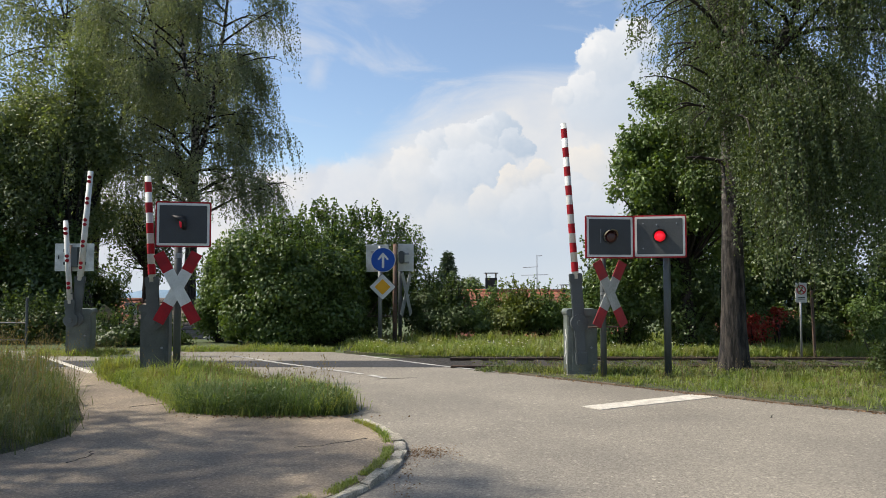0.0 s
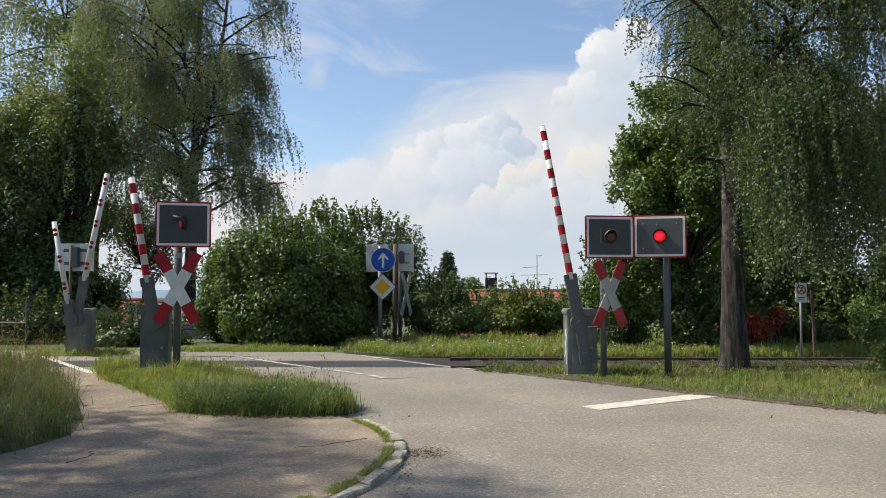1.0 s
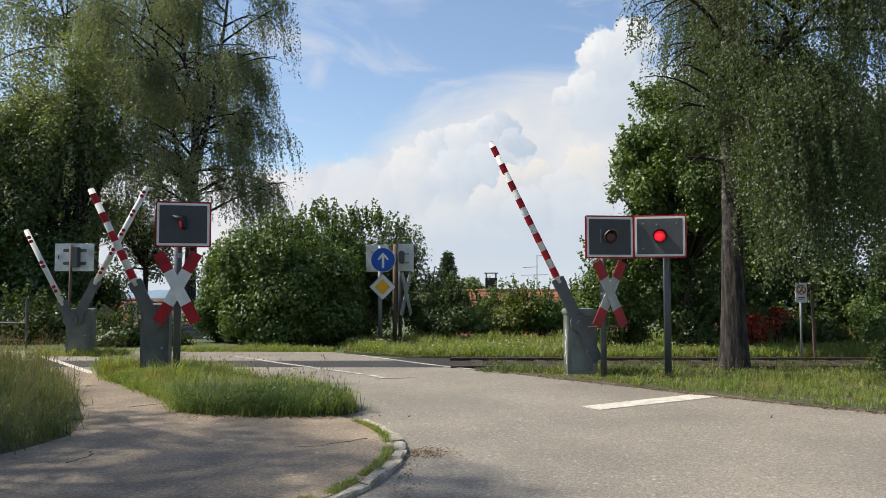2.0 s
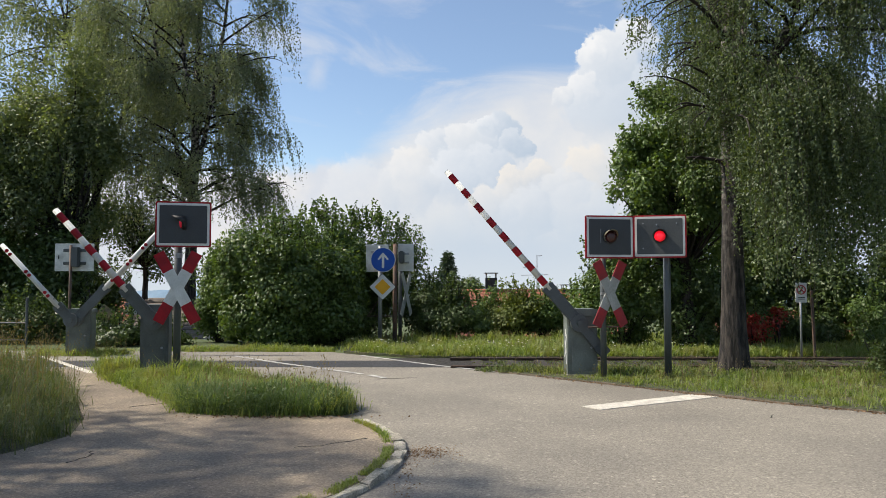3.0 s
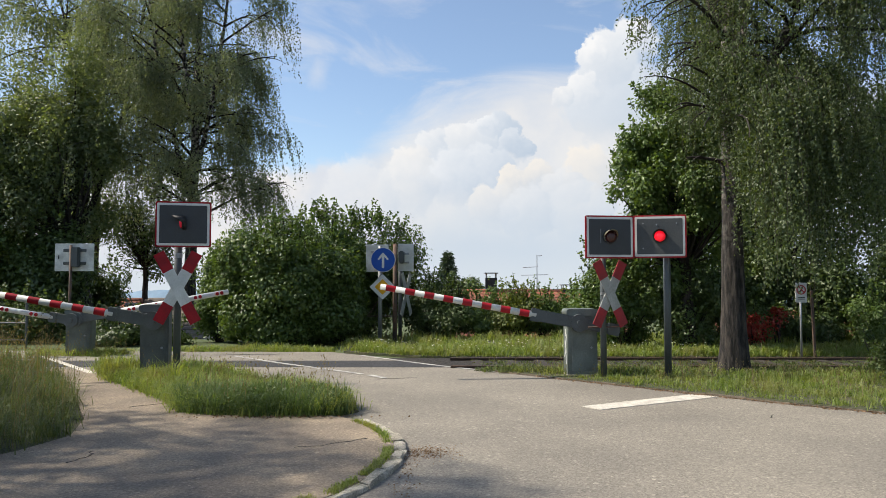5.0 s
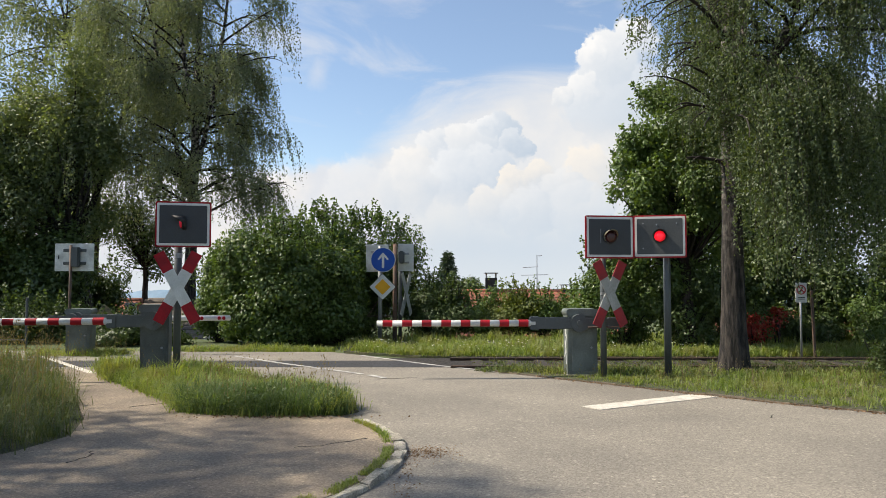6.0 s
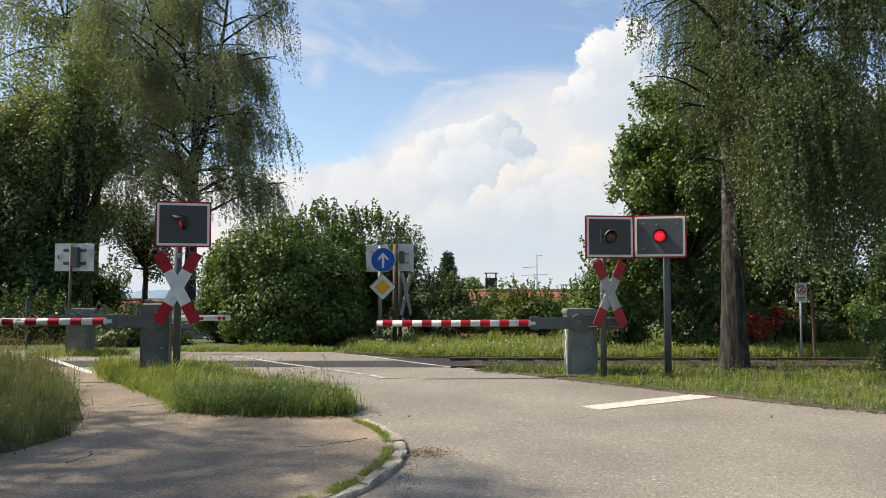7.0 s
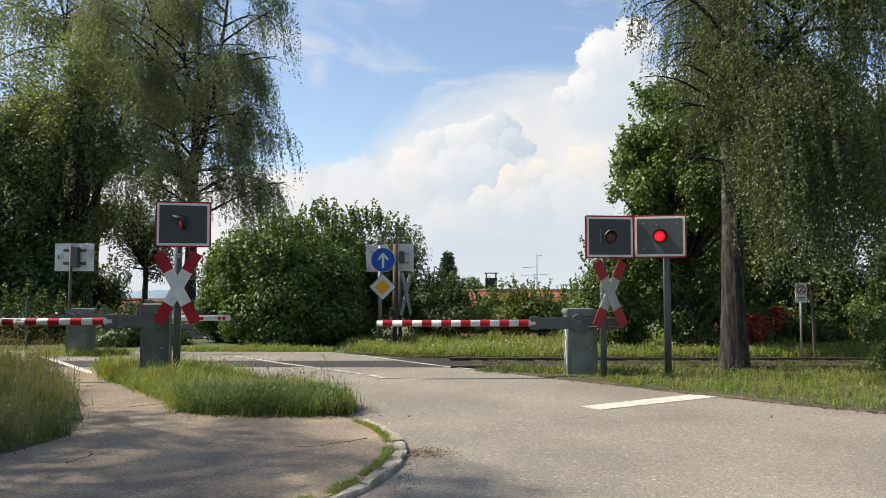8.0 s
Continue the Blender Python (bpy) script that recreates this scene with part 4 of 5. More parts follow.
# ---------------------------------------------------------------- houses and distance
def house(m, w, d, eaves, ridge, wall_mt, tile_mt, label, windows=(), tile=0.32):
    """A gabled house: walls, two tiled slopes, windows in the front. Ridge along x."""
    h = thing("house", m, label, "house", "houses of the valley")
    gable = [(-d / 2, -6), (d / 2, -6), (d / 2, eaves), (0, ridge - 0.15), (-d / 2, eaves)]
    bm = slab(gable, -w / 2, w / 2, Matrix(((0, 0, 1, 0), (1, 0, 0, 0), (0, 1, 0, 0), (0, 0, 0, 1))))
    part("wall", bm, wall_mt, h)
    slope = math.atan2(ridge - eaves, d / 2)
    run = math.hypot(ridge - eaves, d / 2) + 0.4
    rng = random.Random(int(w * 100))
    for side in (-1, 1):
        roof = part("roof", box(w + 0.6, run, 0.10, pose(0, -run / 2, -0.05), 0.01), tile_mt, h, m=pose(0, 0, ridge, 0, 0, 0 if side < 0 else 180) @ pose(0, 0, 0, math.degrees(slope), 0, 0))
        if side < 0:
            courses = int(run / tile)
            for k in range(courses):
                cols = int((w + 0.6) / 0.9)
                for c in range(cols):
                    cw = (w + 0.6) / cols
                    part("roof_tile", box(cw - 0.02, tile * 1.06, 0.035, pose(0, 0, 0, -4, 0, 0), 0.012), tile_mt, roof,
                         m=pose(-(w + 0.6) / 2 + (c + 0.5) * cw, -(k + 0.5) * tile, 0.03 + rng.uniform(0, 0.012)))
    part("ridge_cap", rod(0.11, 0.11, (-w / 2 - 0.3, 0, ridge + 0.02), (w / 2 + 0.3, 0, ridge + 0.02), 10), tile_mt, h)
    for x, z in windows:
        win = part("window", box(1.1, 0.06, 1.2, pose(0, 0, 0), 0.01), M_WHITE, h, m=pose(x, -d / 2 - 0.03, z))
        part("pane", box(0.42, 0.02, 1.0, pose(-0.25, -0.03, 0)), M_PANE, win)
        part("pane", box(0.42, 0.02, 1.0, pose(0.25, -0.03, 0)), M_PANE, win)
    return h


def chimney(h, x, z0, z1, w=0.5, cap=True):
    c = part("chimney", box(w, w, z1 - z0, pose(0, 0, (z1 - z0) / 2), 0.01), M_SLATE, h, m=pose(x, 0.1, z0))
    if cap:
        part("cowl", box(w + 0.12, w + 0.12, 0.05, pose(0, 0, z1 - z0 + 0.24), 0.01), M_STEEL, c)
        for sx in (-1, 1):
            for sy in (-1, 1):
                part("cowl_leg", box(0.04, 0.04, 0.24, pose(sx * w * 0.42, sy * w * 0.42, z1 - z0 + 0.12)), M_STEEL, c)


def distance():
    a = house(pose(4.4, 37.5, -0.9), 7.8, 8.0, -0.2, 2.05, M_PLASTER_WALL, M_TILE, "house with a red tiled roof behind the hedge", ())
    chimney(a, -1.95, 1.7, 2.75, 0.58)
    chimney(a, 1.95, 1.7, 2.15, 0.62)
    an = part("aerial", rod(0.025, 0.02, (0, 0, 0), (0, 0, 2.1), 8), M_STEEL, a, "thin rooftop aerial", m=pose(0.38, 0, 1.8))
    for z, x0, x1 in ((2.07, 0.0, 0.26), (1.49, -0.72, 0.06), (1.09, -0.83, 0.57)):
        part("aerial_rod", rod(0.014, 0.014, (x0, 0, z - 0.01), (x1, 0, z + 0.02), 6), M_STEEL, an)
    for x, z in ((-0.70, 1.47), (-0.35, 1.48), (-0.80, 1.07), (-0.45, 1.08), (0.30, 1.10), (0.52, 1.11)):
        part("aerial_rod", rod(0.010, 0.010, (x, -0.22, z), (x, 0.22, z), 6), M_STEEL, an)
    b = house(pose(-17.0, 38, -2.85), 6.5, 8, 0.6, 3.55, M_PLASTER_WALL, M_TILE_GREY, "house with a grey-brown tiled roof down the lane", ((0.6, -0.8),))
    part("skylight", box(1.0, 0.06, 0.8, pose(0, 0, 0), 0.01), M_WHITE, b, "bright roof window", m=pose(1.0, -2.2, 2.05, 36, 0, 0))
    c = house(pose(-9.6, 27.5, -1.9), 2.4, 5, 1.65, 2.75, M_PLASTER_WALL, M_TILE_GREY, "small white house with a tiled roof behind the hedge", ())
    d = house(pose(-14.3, 30.2, -1.75), 3.4, 5, 1.3, 2.6, M_PLASTER_RED, M_TILE, "brick-red house behind the trees", ((0.0, 0.4),))
    e = house(pose(13.4, 30, -2.0), 7.0, 7, 0.6, 2.35, M_PLASTER_WALL, M_TILE, "red-roofed house glimpsed behind the birch", ((-1.6, -0.2),))
    # far woods and hills, their haze painted into the materials
    rng = np.random.default_rng(9)
    for name, y, x0, x1, base, top, mt, label in (("far_woods", 330, -190, 190, -22, -6.5, M_WOODS_HAZED, "wooded ridge across the valley, blued for haze"),
                                                  ("far_woods", 150, -90, 90, -12, -3.6, M_WOODS_HAZED, "dark tree line in the valley"),
                                                  ("far_hills", 2300, -1500, 1500, -90, -26, M_HILL_HAZED, "hills on the horizon, blued for haze")):
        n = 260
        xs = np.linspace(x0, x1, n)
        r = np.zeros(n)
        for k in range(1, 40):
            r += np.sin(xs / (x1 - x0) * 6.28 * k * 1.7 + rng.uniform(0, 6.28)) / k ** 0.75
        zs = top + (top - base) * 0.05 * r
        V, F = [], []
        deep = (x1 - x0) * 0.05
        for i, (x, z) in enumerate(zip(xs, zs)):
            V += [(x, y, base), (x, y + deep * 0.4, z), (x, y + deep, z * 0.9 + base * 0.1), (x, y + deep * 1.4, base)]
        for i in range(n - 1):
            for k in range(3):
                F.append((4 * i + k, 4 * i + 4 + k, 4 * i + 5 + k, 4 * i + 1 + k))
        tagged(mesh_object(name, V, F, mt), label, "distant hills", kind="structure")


distance()


# ---------------------------------------------------------------- trees
def curve_points(p0, d0, length, bend, rng, n=9, wobble=0.08):
    """A wandering branch line that bends towards bend."""
    P, d = [np.array(p0, float)], unit(np.array(d0, float))
    for k in range(n):
        d = unit(d + np.array(bend) / n + rng.normal(size=3) * wobble)
        P.append(P[-1] + d * length / n)
    return np.array(P)


def trunk_arrays(base, top, r0, r1, rng, n=16, sides=14, flare=0.35, rough=0.07):
    base, top = np.array(base, float), np.array(top, float)
    t = np.linspace(0, 1, n)
    P = base + (top - base) * t[:, None]
    P[1:-1, :2] += np.cumsum(rng.normal(size=(n - 2, 2)) * 0.1 / n, 0)
    R = r0 + (r1 - r0) * t ** 0.8 + r0 * flare * np.exp(-t * 30)
    V, F = tube_arrays(P, R, sides)
    C = np.repeat(P, sides, 0)
    ang = np.tile(np.arange(sides), n)
    rib = np.tile(rng.normal(size=sides) * rough * 0.55, n)
    lump = 1 + rib + rough * np.sin(ang * 2.4 + np.repeat(t, sides) * 3) + rng.normal(size=len(V)) * rough * 0.5
    return C + (V - C) * lump[:, None], F, P


def tree(name, base, label, category="tree"):
    return thing(name, pose(*base), label, category, "trees of the crossing")


def thinned(p, share):
    """Leaves gaps between the hanging curtains of a crown."""
    return noise.noise(Vector(p) * 0.85) * 0.5 + 0.5 > share + 0.08


def birch(base, top, r0, spread, tresses, leaf, leaf_mt, label, seed, forks=(), start=0.3, floor=None, limbs=22, hang=(0.9, 2.6), bark=None, keep=None, gap=0.05, reach_by=None, strands=14, width=0.17, low=1.8, sparse=99.0, skirt=None):
    """A weeping birch: one stem that forks, upswept limbs, and tresses of long hanging twigs set with small leaves."""
    rng = np.random.default_rng(seed)
    t = tree("birch_tree", base, label)
    V, F, P = trunk_arrays((0, 0, -0.15), top, r0, 0.03, rng, 40, 22)
    mesh_object("trunk", V, F, bark or M_BIRCH, t, smooth=True)
    stems = [(P, start)]
    for z, end in forks:
        k = int(np.argmin(abs(P[:, 2] - z)))
        p, e = P[k], np.array(end, float)
        u = np.linspace(0, 1, 18)[:, None]
        mid = p * 0.5 + e * 0.5 + np.array([(e[0] - p[0]) * 0.28, (e[1] - p[1]) * 0.28, 0])
        line = (1 - u) ** 2 * p + 2 * u * (1 - u) * mid + u * u * e + rng.normal(size=(18, 3)) * 0.03 * u
        V, F = tube_arrays(line, np.linspace(r0 * 0.42, 0.025, 18), 12)
        mesh_object("stem", V, F, bark or M_BIRCH, t, smooth=True)
        stems.append((line, 0.25))
    tips = []
    for k in range(limbs):
        line, s0 = stems[k % len(stems)]
        s = s0 + (0.97 - s0) * ((k + rng.uniform(0, 0.8)) / limbs) ** low
        p = line[min(len(line) - 1, int(s * len(line)))]
        a = k * 2.4 + rng.uniform(-0.5, 0.5)
        high = p[2] / top[2]
        reach = spread * (1.0 - 0.55 * max(0, high - 0.45) / 0.55) * rng.uniform(0.7, 1.15)
        if reach_by is not None:
            reach *= reach_by(a, high)
        L = curve_points(p, (math.cos(a), math.sin(a), rng.uniform(0.5, 1.1)), reach * 1.25, (0, 0, -0.8), rng, 10, 0.07)
        rr = r0 * 0.28 * (1 - high * 0.6)
        lines = [tube_arrays(L, np.linspace(rr, 0.012, len(L)), 6)]
        tips += [(q, a) for q in L[3:]]
        for j in range(3):
            q = L[rng.integers(4, 9)]
            a2 = a + rng.uniform(-1.3, 1.3)
            L2 = curve_points(q, (math.cos(a2), math.sin(a2), rng.uniform(-0.1, 0.5)), reach * rng.uniform(0.3, 0.55), (0, 0, -0.9), rng, 7, 0.08)
            lines.append(tube_arrays(L2, np.linspace(rr * 0.45, 0.007, len(L2)), 5))
            tips += [(q2, a2) for q2 in L2[2:]]
        V, F = join_arrays(lines)
        mesh_object("limb", V, F, M_TWIG, t, smooth=True)
    if skirt:
        z0, z1, count, (a0, a1), reach0 = skirt
        lower = []
        for k in range(count):
            a = radians(rng.uniform(a0, a1))
            p = P[int(np.argmin(abs(P[:, 2] - rng.uniform(z0, z1))))]
            L = curve_points(p, (math.cos(a), math.sin(a), 0.55), reach0 * rng.uniform(0.45, 1.1), (0, 0, -0.9), rng, 9, 0.09)
            V, F = tube_arrays(L, np.linspace(r0 * 0.14, 0.008, len(L)), 6)
            mesh_object("limb", V, F, M_TWIG, t, smooth=True)
            lower += [(q, a) for q in L[3:]]
    pts, dirs, twigs = [], [], []
    for k in range(tresses):
        root, a = tips[rng.integers(len(tips))]
        if skirt and k % 5 == 1:
            root, a = lower[rng.integers(len(lower))]
        drop = rng.uniform(*hang) * (0.35 if k % 3 == 0 else 1.0)
        wide = width * rng.uniform(0.6, 1.5)
        if root[2] > sparse and k % 4:
            continue
        if keep is not None and not keep(root + np.array(base)):
            continue
        for j in range(strands):
            q = root + rng.normal(size=3) * np.array([wide, wide, 0.16])
            length = drop * rng.uniform(0.45, 1.12)
            L = curve_points(q, (math.cos(a) * 0.45 + rng.normal() * 0.25, math.sin(a) * 0.45 + rng.normal() * 0.25, -0.1), length, (0, 0, -4.6), rng, 8, 0.03)
            if floor is not None:
                low = floor(L[:, 0] + base[0])
                L = L[: int(np.argmax(L[:, 2] < low)) if (L[:, 2] < low).any() else len(L)]
            if len(L) < 3:
                continue
            n = max(4, int(np.linalg.norm(np.diff(L, axis=0), axis=1).sum() / gap))
            u = np.sort(rng.uniform(0, len(L) - 1, n))
            i = np.minimum(u.astype(int), len(L) - 2)
            pts.append(L[i] + (L[i + 1] - L[i]) * (u - i)[:, None] + rng.normal(size=(n, 3)) * 0.02)
            dirs.append(rng.normal(size=(n, 3)) * 0.5 + np.array([0, 0, -0.8]))
            if j % 9 == 0:
                twigs.append(tube_arrays(L, np.linspace(0.004, 0.002, len(L)), 3))
    V, F = join_arrays(twigs)
    tagged(mesh_object("twigwork", V, F, M_TWIG, t), kind="stuff")
    pts, dirs = np.concatenate(pts), np.concatenate(dirs)
    V, F = leaf_arrays(pts, dirs, leaf, 0.34, rng)
    mesh_object("crown", V, F, leaf_mt, t, "hanging curtains of small green leaves")
    return t


def leafy(name, base, centre, radii, count, leaf, leaf_mt, label, seed, lumps=26, shoots=0, trunk=0.0, fill=0.5, category="tree", wide=0.34, lump_size=0.38, flat_base=None, shoot=(0.3, 0.75), drift=(0, 0, 0.9)):
    """A broad-leaved tree or shrub: a trunk that forks into limbs, and a crown of many lumps of leaves with gaps between."""
    rng = np.random.default_rng(seed)
    t = tree(name, base, label, category)
    c, r = np.array(centre, float), np.array(radii, float)
    dirs = unit(rng.normal(size=(lumps, 3)))
    rad = rng.uniform(0.35, 0.92, (lumps, 1))
    heads = c + dirs * r * rad
    if flat_base is not None:
        heads[:, 2] = np.maximum(heads[:, 2], flat_base + 0.1)
    size = rng.uniform(0.65, 1.25, lumps) * lump_size
    lines = []
    root = np.array([0, 0, -0.1])
    fork = np.array([c[0] * 0.4, c[1] * 0.4, max(0.3, c[2] - r[2] * 0.75)])
    if trunk:
        V, F, _ = trunk_arrays(root, fork, trunk, trunk * 0.7, rng, 8, 12)
        mesh_object("trunk", V, F, M_BARK, t, smooth=True)
    else:
        fork = root
    for h in heads:
        mid = fork * 0.45 + h * 0.55 + rng.normal(size=3) * 0.15
        s = np.linspace(0, 1, 7)[:, None]
        L = (1 - s) ** 2 * fork + 2 * s * (1 - s) * mid + s * s * h
        lines.append(tube_arrays(L, np.linspace(max(0.02, trunk * 0.3), 0.008, 7), 5))
    pts, ds, ns = [], [], []
    per = count // lumps
    R = r.max()
    for h, s in zip(heads, size):
        n = int(per * (s / lump_size) ** 2)
        d = unit(rng.normal(size=(n, 3)))
        k = rng.uniform(fill, 1.05, (n, 1)) ** 0.7
        p = h + d * k * s * r / R * np.array([1.0, 1.0, 0.85]) * 1.0
        p += rng.normal(size=p.shape) * 0.05
        pts.append(p)
        ds.append(d * 0.3 + rng.normal(size=(n, 3)) * 0.6 + np.array([0, 0, -0.6]))
        ns.append(d * 0.8 + rng.normal(size=(n, 3)) * 0.42 + np.array([0, 0, 0.35]))
    for k in range(shoots):
        a, e = rng.uniform(0, 6.28), rng.uniform(0.15, 1.0)
        d = unit(np.array([math.cos(a) * (1.2 - e), math.sin(a) * (1.2 - e), e * 1.3]))
        p0 = c + d * r * rng.uniform(0.80, 0.98)
        L = curve_points(p0, d * 0.7 + np.array(drift), rng.uniform(*shoot), (0, 0, 0.2), rng, 6, 0.1)
        lines.append(tube_arrays(L, np.linspace(0.008, 0.003, len(L)), 3))
        n = rng.integers(14, 30)
        u = rng.uniform(0, len(L) - 1.001, n)
        i = u.astype(int)
        pts.append(L[i] + (L[i + 1] - L[i]) * (u - i)[:, None])
        ds.append(rng.normal(size=(n, 3)) * 0.8 + np.array([0, 0, 0.2]))
        ns.append(rng.normal(size=(n, 3)) * 0.7 + np.array([0, 0, 0.5]))
    for L in lines[:lumps]:
        mesh_object("limb", L[0], L[1], M_TWIG, t, smooth=True)
    if len(lines) > lumps:
        V, F = join_arrays(lines[lumps:])
        tagged(mesh_object("shootwork", V, F, M_TWIG, t), kind="stuff")
    pts, ds, ns = np.concatenate(pts), np.concatenate(ds), np.concatenate(ns)
    if flat_base is not None:
        ok = pts[:, 2] > flat_base
        pts, ds, ns = pts[ok], ds[ok], ns[ok]
    V, F = leaf_arrays(pts, ds, leaf, wide, rng, ns)
    mesh_object("crown", V, F, leaf_mt, t, "dense uneven crown of green leaves")
    return t


def fir(base, h, r, seed, label):
    rng = np.random.default_rng(seed)
    t = tree("fir_tree", base, label)
    V, F, _ = trunk_arrays((0, 0, -0.2), (0, 0, h), 0.16, 0.02, rng, 8, 8)
    mesh_object("trunk", V, F, M_BARK, t, smooth=True)
    pts, ds = [], []
    for k in range(260):
        s = rng.uniform(0.08, 1.0)
        a, L = rng.uniform(0, 6.28), r * (1.02 - s) * rng.uniform(0.7, 1.2)
        n = int(24 + 60 * (1 - s))
        u = rng.uniform(0.1, 1, n)
        p = np.stack([np.cos(a) * u * L, np.sin(a) * u * L, s * h - u * L * 0.25 + 0.06 * rng.normal(size=n)], 1)
        pts.append(p + rng.normal(size=(n, 3)) * 0.08)
        ds.append(np.stack([np.cos(a) + rng.normal(size=n) * 0.6, np.sin(a) + rng.normal(size=n) * 0.6, rng.normal(size=n) * 0.4], 1))
    V, F = leaf_arrays(np.concatenate(pts), np.concatenate(ds), 0.22, 0.16, rng)
    mesh_object("crown", V, F, L_FIR, t, "dark needled branches")


def trees():
    # before the track on the right: the great birch
    birch((5.25, 13.4, 0), (0.05, 0.1, 12.5), 0.235, 3.5, 1750, 0.048, L_BIRCH, "tall weeping birch with a dark furrowed trunk on the verge", 11, forks=((4.4, (2.2, -0.3, 9.8)), (6.0, (-1.2, 0.2, 11.0)), (4.9, (1.2, 1.2, 10.2))), start=0.30,
          floor=lambda x: np.where(x < 4.9, 4.4 + (5.0 - x) * 0.95 + 0.35 * np.sin(x * 9), 1.5 + 0.40 * np.sin(x * 3.1) + 0.25 * np.sin(x * 8)), limbs=72, hang=(0.9, 3.4), bark=M_BARK_BIRCH, width=0.13, sparse=10.0, low=1.35, skirt=(4.0, 5.4, 16, (-165, 35), 2.3),
          reach_by=lambda a, s: 1.0 if math.cos(a) > 0.1 else (0.28 if s < 0.45 else 0.62),
          keep=lambda p: thinned(p, (0.30 if p[0] > 6.3 else 0.25) if p[0] > 5.2 else (0.65 if p[2] > 5.6 else 0.2)) and (p[0] > 4.75 + 0.3 * (p[1] - 13.4) or (p[0] > 3.2 + 0.25 * (p[1] - 13.4) and p[2] > 6.0)))
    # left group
    # both birches here carry the haze in their leaf colour
    birch((-9.3, 27.0, -0.5), (0.3, 0.2, 17.5), 0.25, 3.6, 1250, 0.074, L_BIRCH_HAZED, "weeping birch with curtains of fine twigs beyond the track", 21, forks=((5.0, (-2.0, 0.3, 15.0)), (5.8, (1.7, -0.4, 15.5)), (7.5, (-0.6, -0.8, 16.5))), start=0.27,
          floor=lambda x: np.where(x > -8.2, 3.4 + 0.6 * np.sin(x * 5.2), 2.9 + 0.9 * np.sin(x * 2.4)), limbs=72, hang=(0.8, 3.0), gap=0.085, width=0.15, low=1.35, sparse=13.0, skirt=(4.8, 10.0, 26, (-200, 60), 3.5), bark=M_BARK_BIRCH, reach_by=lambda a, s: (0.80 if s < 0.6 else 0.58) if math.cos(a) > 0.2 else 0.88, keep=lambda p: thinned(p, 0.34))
    birch((-14.8, 31, -0.8), (0.4, 0.2, 20.0), 0.25, 4.2, 460, 0.11, L_BIRCH_HAZED, "birch standing behind the dark trees, leaves paled for haze", 22, forks=((6.0, (2.2, 0.2, 16.0)), (8.0, (-2.0, 0.2, 17.0))), start=0.34, limbs=48, hang=(1.0, 3.0), gap=0.10, width=0.25, sparse=15.5, low=1.3, bark=M_BARK_BIRCH, keep=lambda p: p[2] > 6.0 and thinned(p, 0.26))
    # leaves of these two trees are lightened for haze
    leafy("broadleaf_tree", (-11.7, 24.6, -0.3), (-1.5, -0.2, 6.0), (2.75, 2.0, 3.9), 78000, 0.100, L_DARK_HAZED, "dark dense broadleaf tree beside the lane", 31, lumps=90, trunk=0.28, fill=0.2, lump_size=1.05)
    leafy("broadleaf_tree", (-17.2, 25.0, -0.3), (0, 0, 5.4), (2.8, 1.8, 5.2), 28000, 0.12, L_DARK_HAZED, "dark dense broadleaf tree beside the lane", 32, lumps=80, trunk=0.24, fill=0.2, lump_size=1.1)
    leafy("broadleaf_tree", (-12.3, 30.5, -0.8), (0, 0, 4.4), (1.9, 1.2, 1.9), 9000, 0.11, L_DARK, "thin broadleaf tree behind the lane", 36, lumps=44, trunk=0.14, shoots=40, fill=0.3, lump_size=0.55)
    leafy("shrub", (-14.6, 23.0, -0.1), (0, 0, 3.2), (1.0, 0.9, 1.6), 20000, 0.11, L_BUSH, "green shrub under the dark trees", 33, lumps=30, shoots=30, fill=0.2, category="shrub", lump_size=0.7)
    for i, (x, y, h) in enumerate(((-13.9, 24.4, 3.6), (-15.3, 25.5, 4.8), (-13.0, 27.2, 3.1), (-15.6, 22.4, 2.4), (-12.5, 23.3, 4.3))):
        leafy("shrub", (x, y, -0.3), (0, 0, h * 0.48), (1.45, 0.9, h * 0.52), 15000, 0.12, L_DARK, "tall dark shrub beside the lane", 34 + i, lumps=34, shoots=20, fill=0.2, category="shrub", lump_size=0.8, flat_base=0.0)
    for i, (x, y, h) in enumerate(((-9.15, 19.5, 0.55), (-8.3, 19.3, 0.5), (-7.5, 19.8, 0.4))):
        leafy("shrub", (x, y, -0.02), (0, 0, h * 0.48), (0.6, 0.5, h * 0.52), 6000, 0.08, L_DARK, "low dark shrub below the lane", 120 + i, lumps=18, shoots=25, fill=0.2, category="shrub", lump_size=0.4, flat_base=0.0)
    # the hornbeam hedge in the middle
    leafy("hedge", (-4.2, 19.6, 0), (0, 0, 1.5), (2.0, 1.1, 1.6), 66000, 0.092, L_HEDGE, "big rounded hornbeam hedge with loose top shoots", 41, lumps=90, shoots=150, fill=0.25, category="hedge", lump_size=0.72, flat_base=0.02)
    leafy("hedge", (-2.4, 22.6, -0.05), (0, 0, 1.8), (2.0, 1.0, 1.85), 46000, 0.095, L_HEDGE, "big rounded hornbeam hedge with loose top shoots", 42, lumps=64, shoots=130, fill=0.25, category="hedge", lump_size=0.75, flat_base=0.02)
    leafy("hedge", (-3.55, 21.2, 0), (0, 0, 1.8), (1.2, 0.9, 1.85), 26000, 0.092, L_HEDGE, "big rounded hornbeam hedge with loose top shoots", 45, lumps=44, shoots=90, fill=0.25, category="hedge", lump_size=0.6, flat_base=0.02)
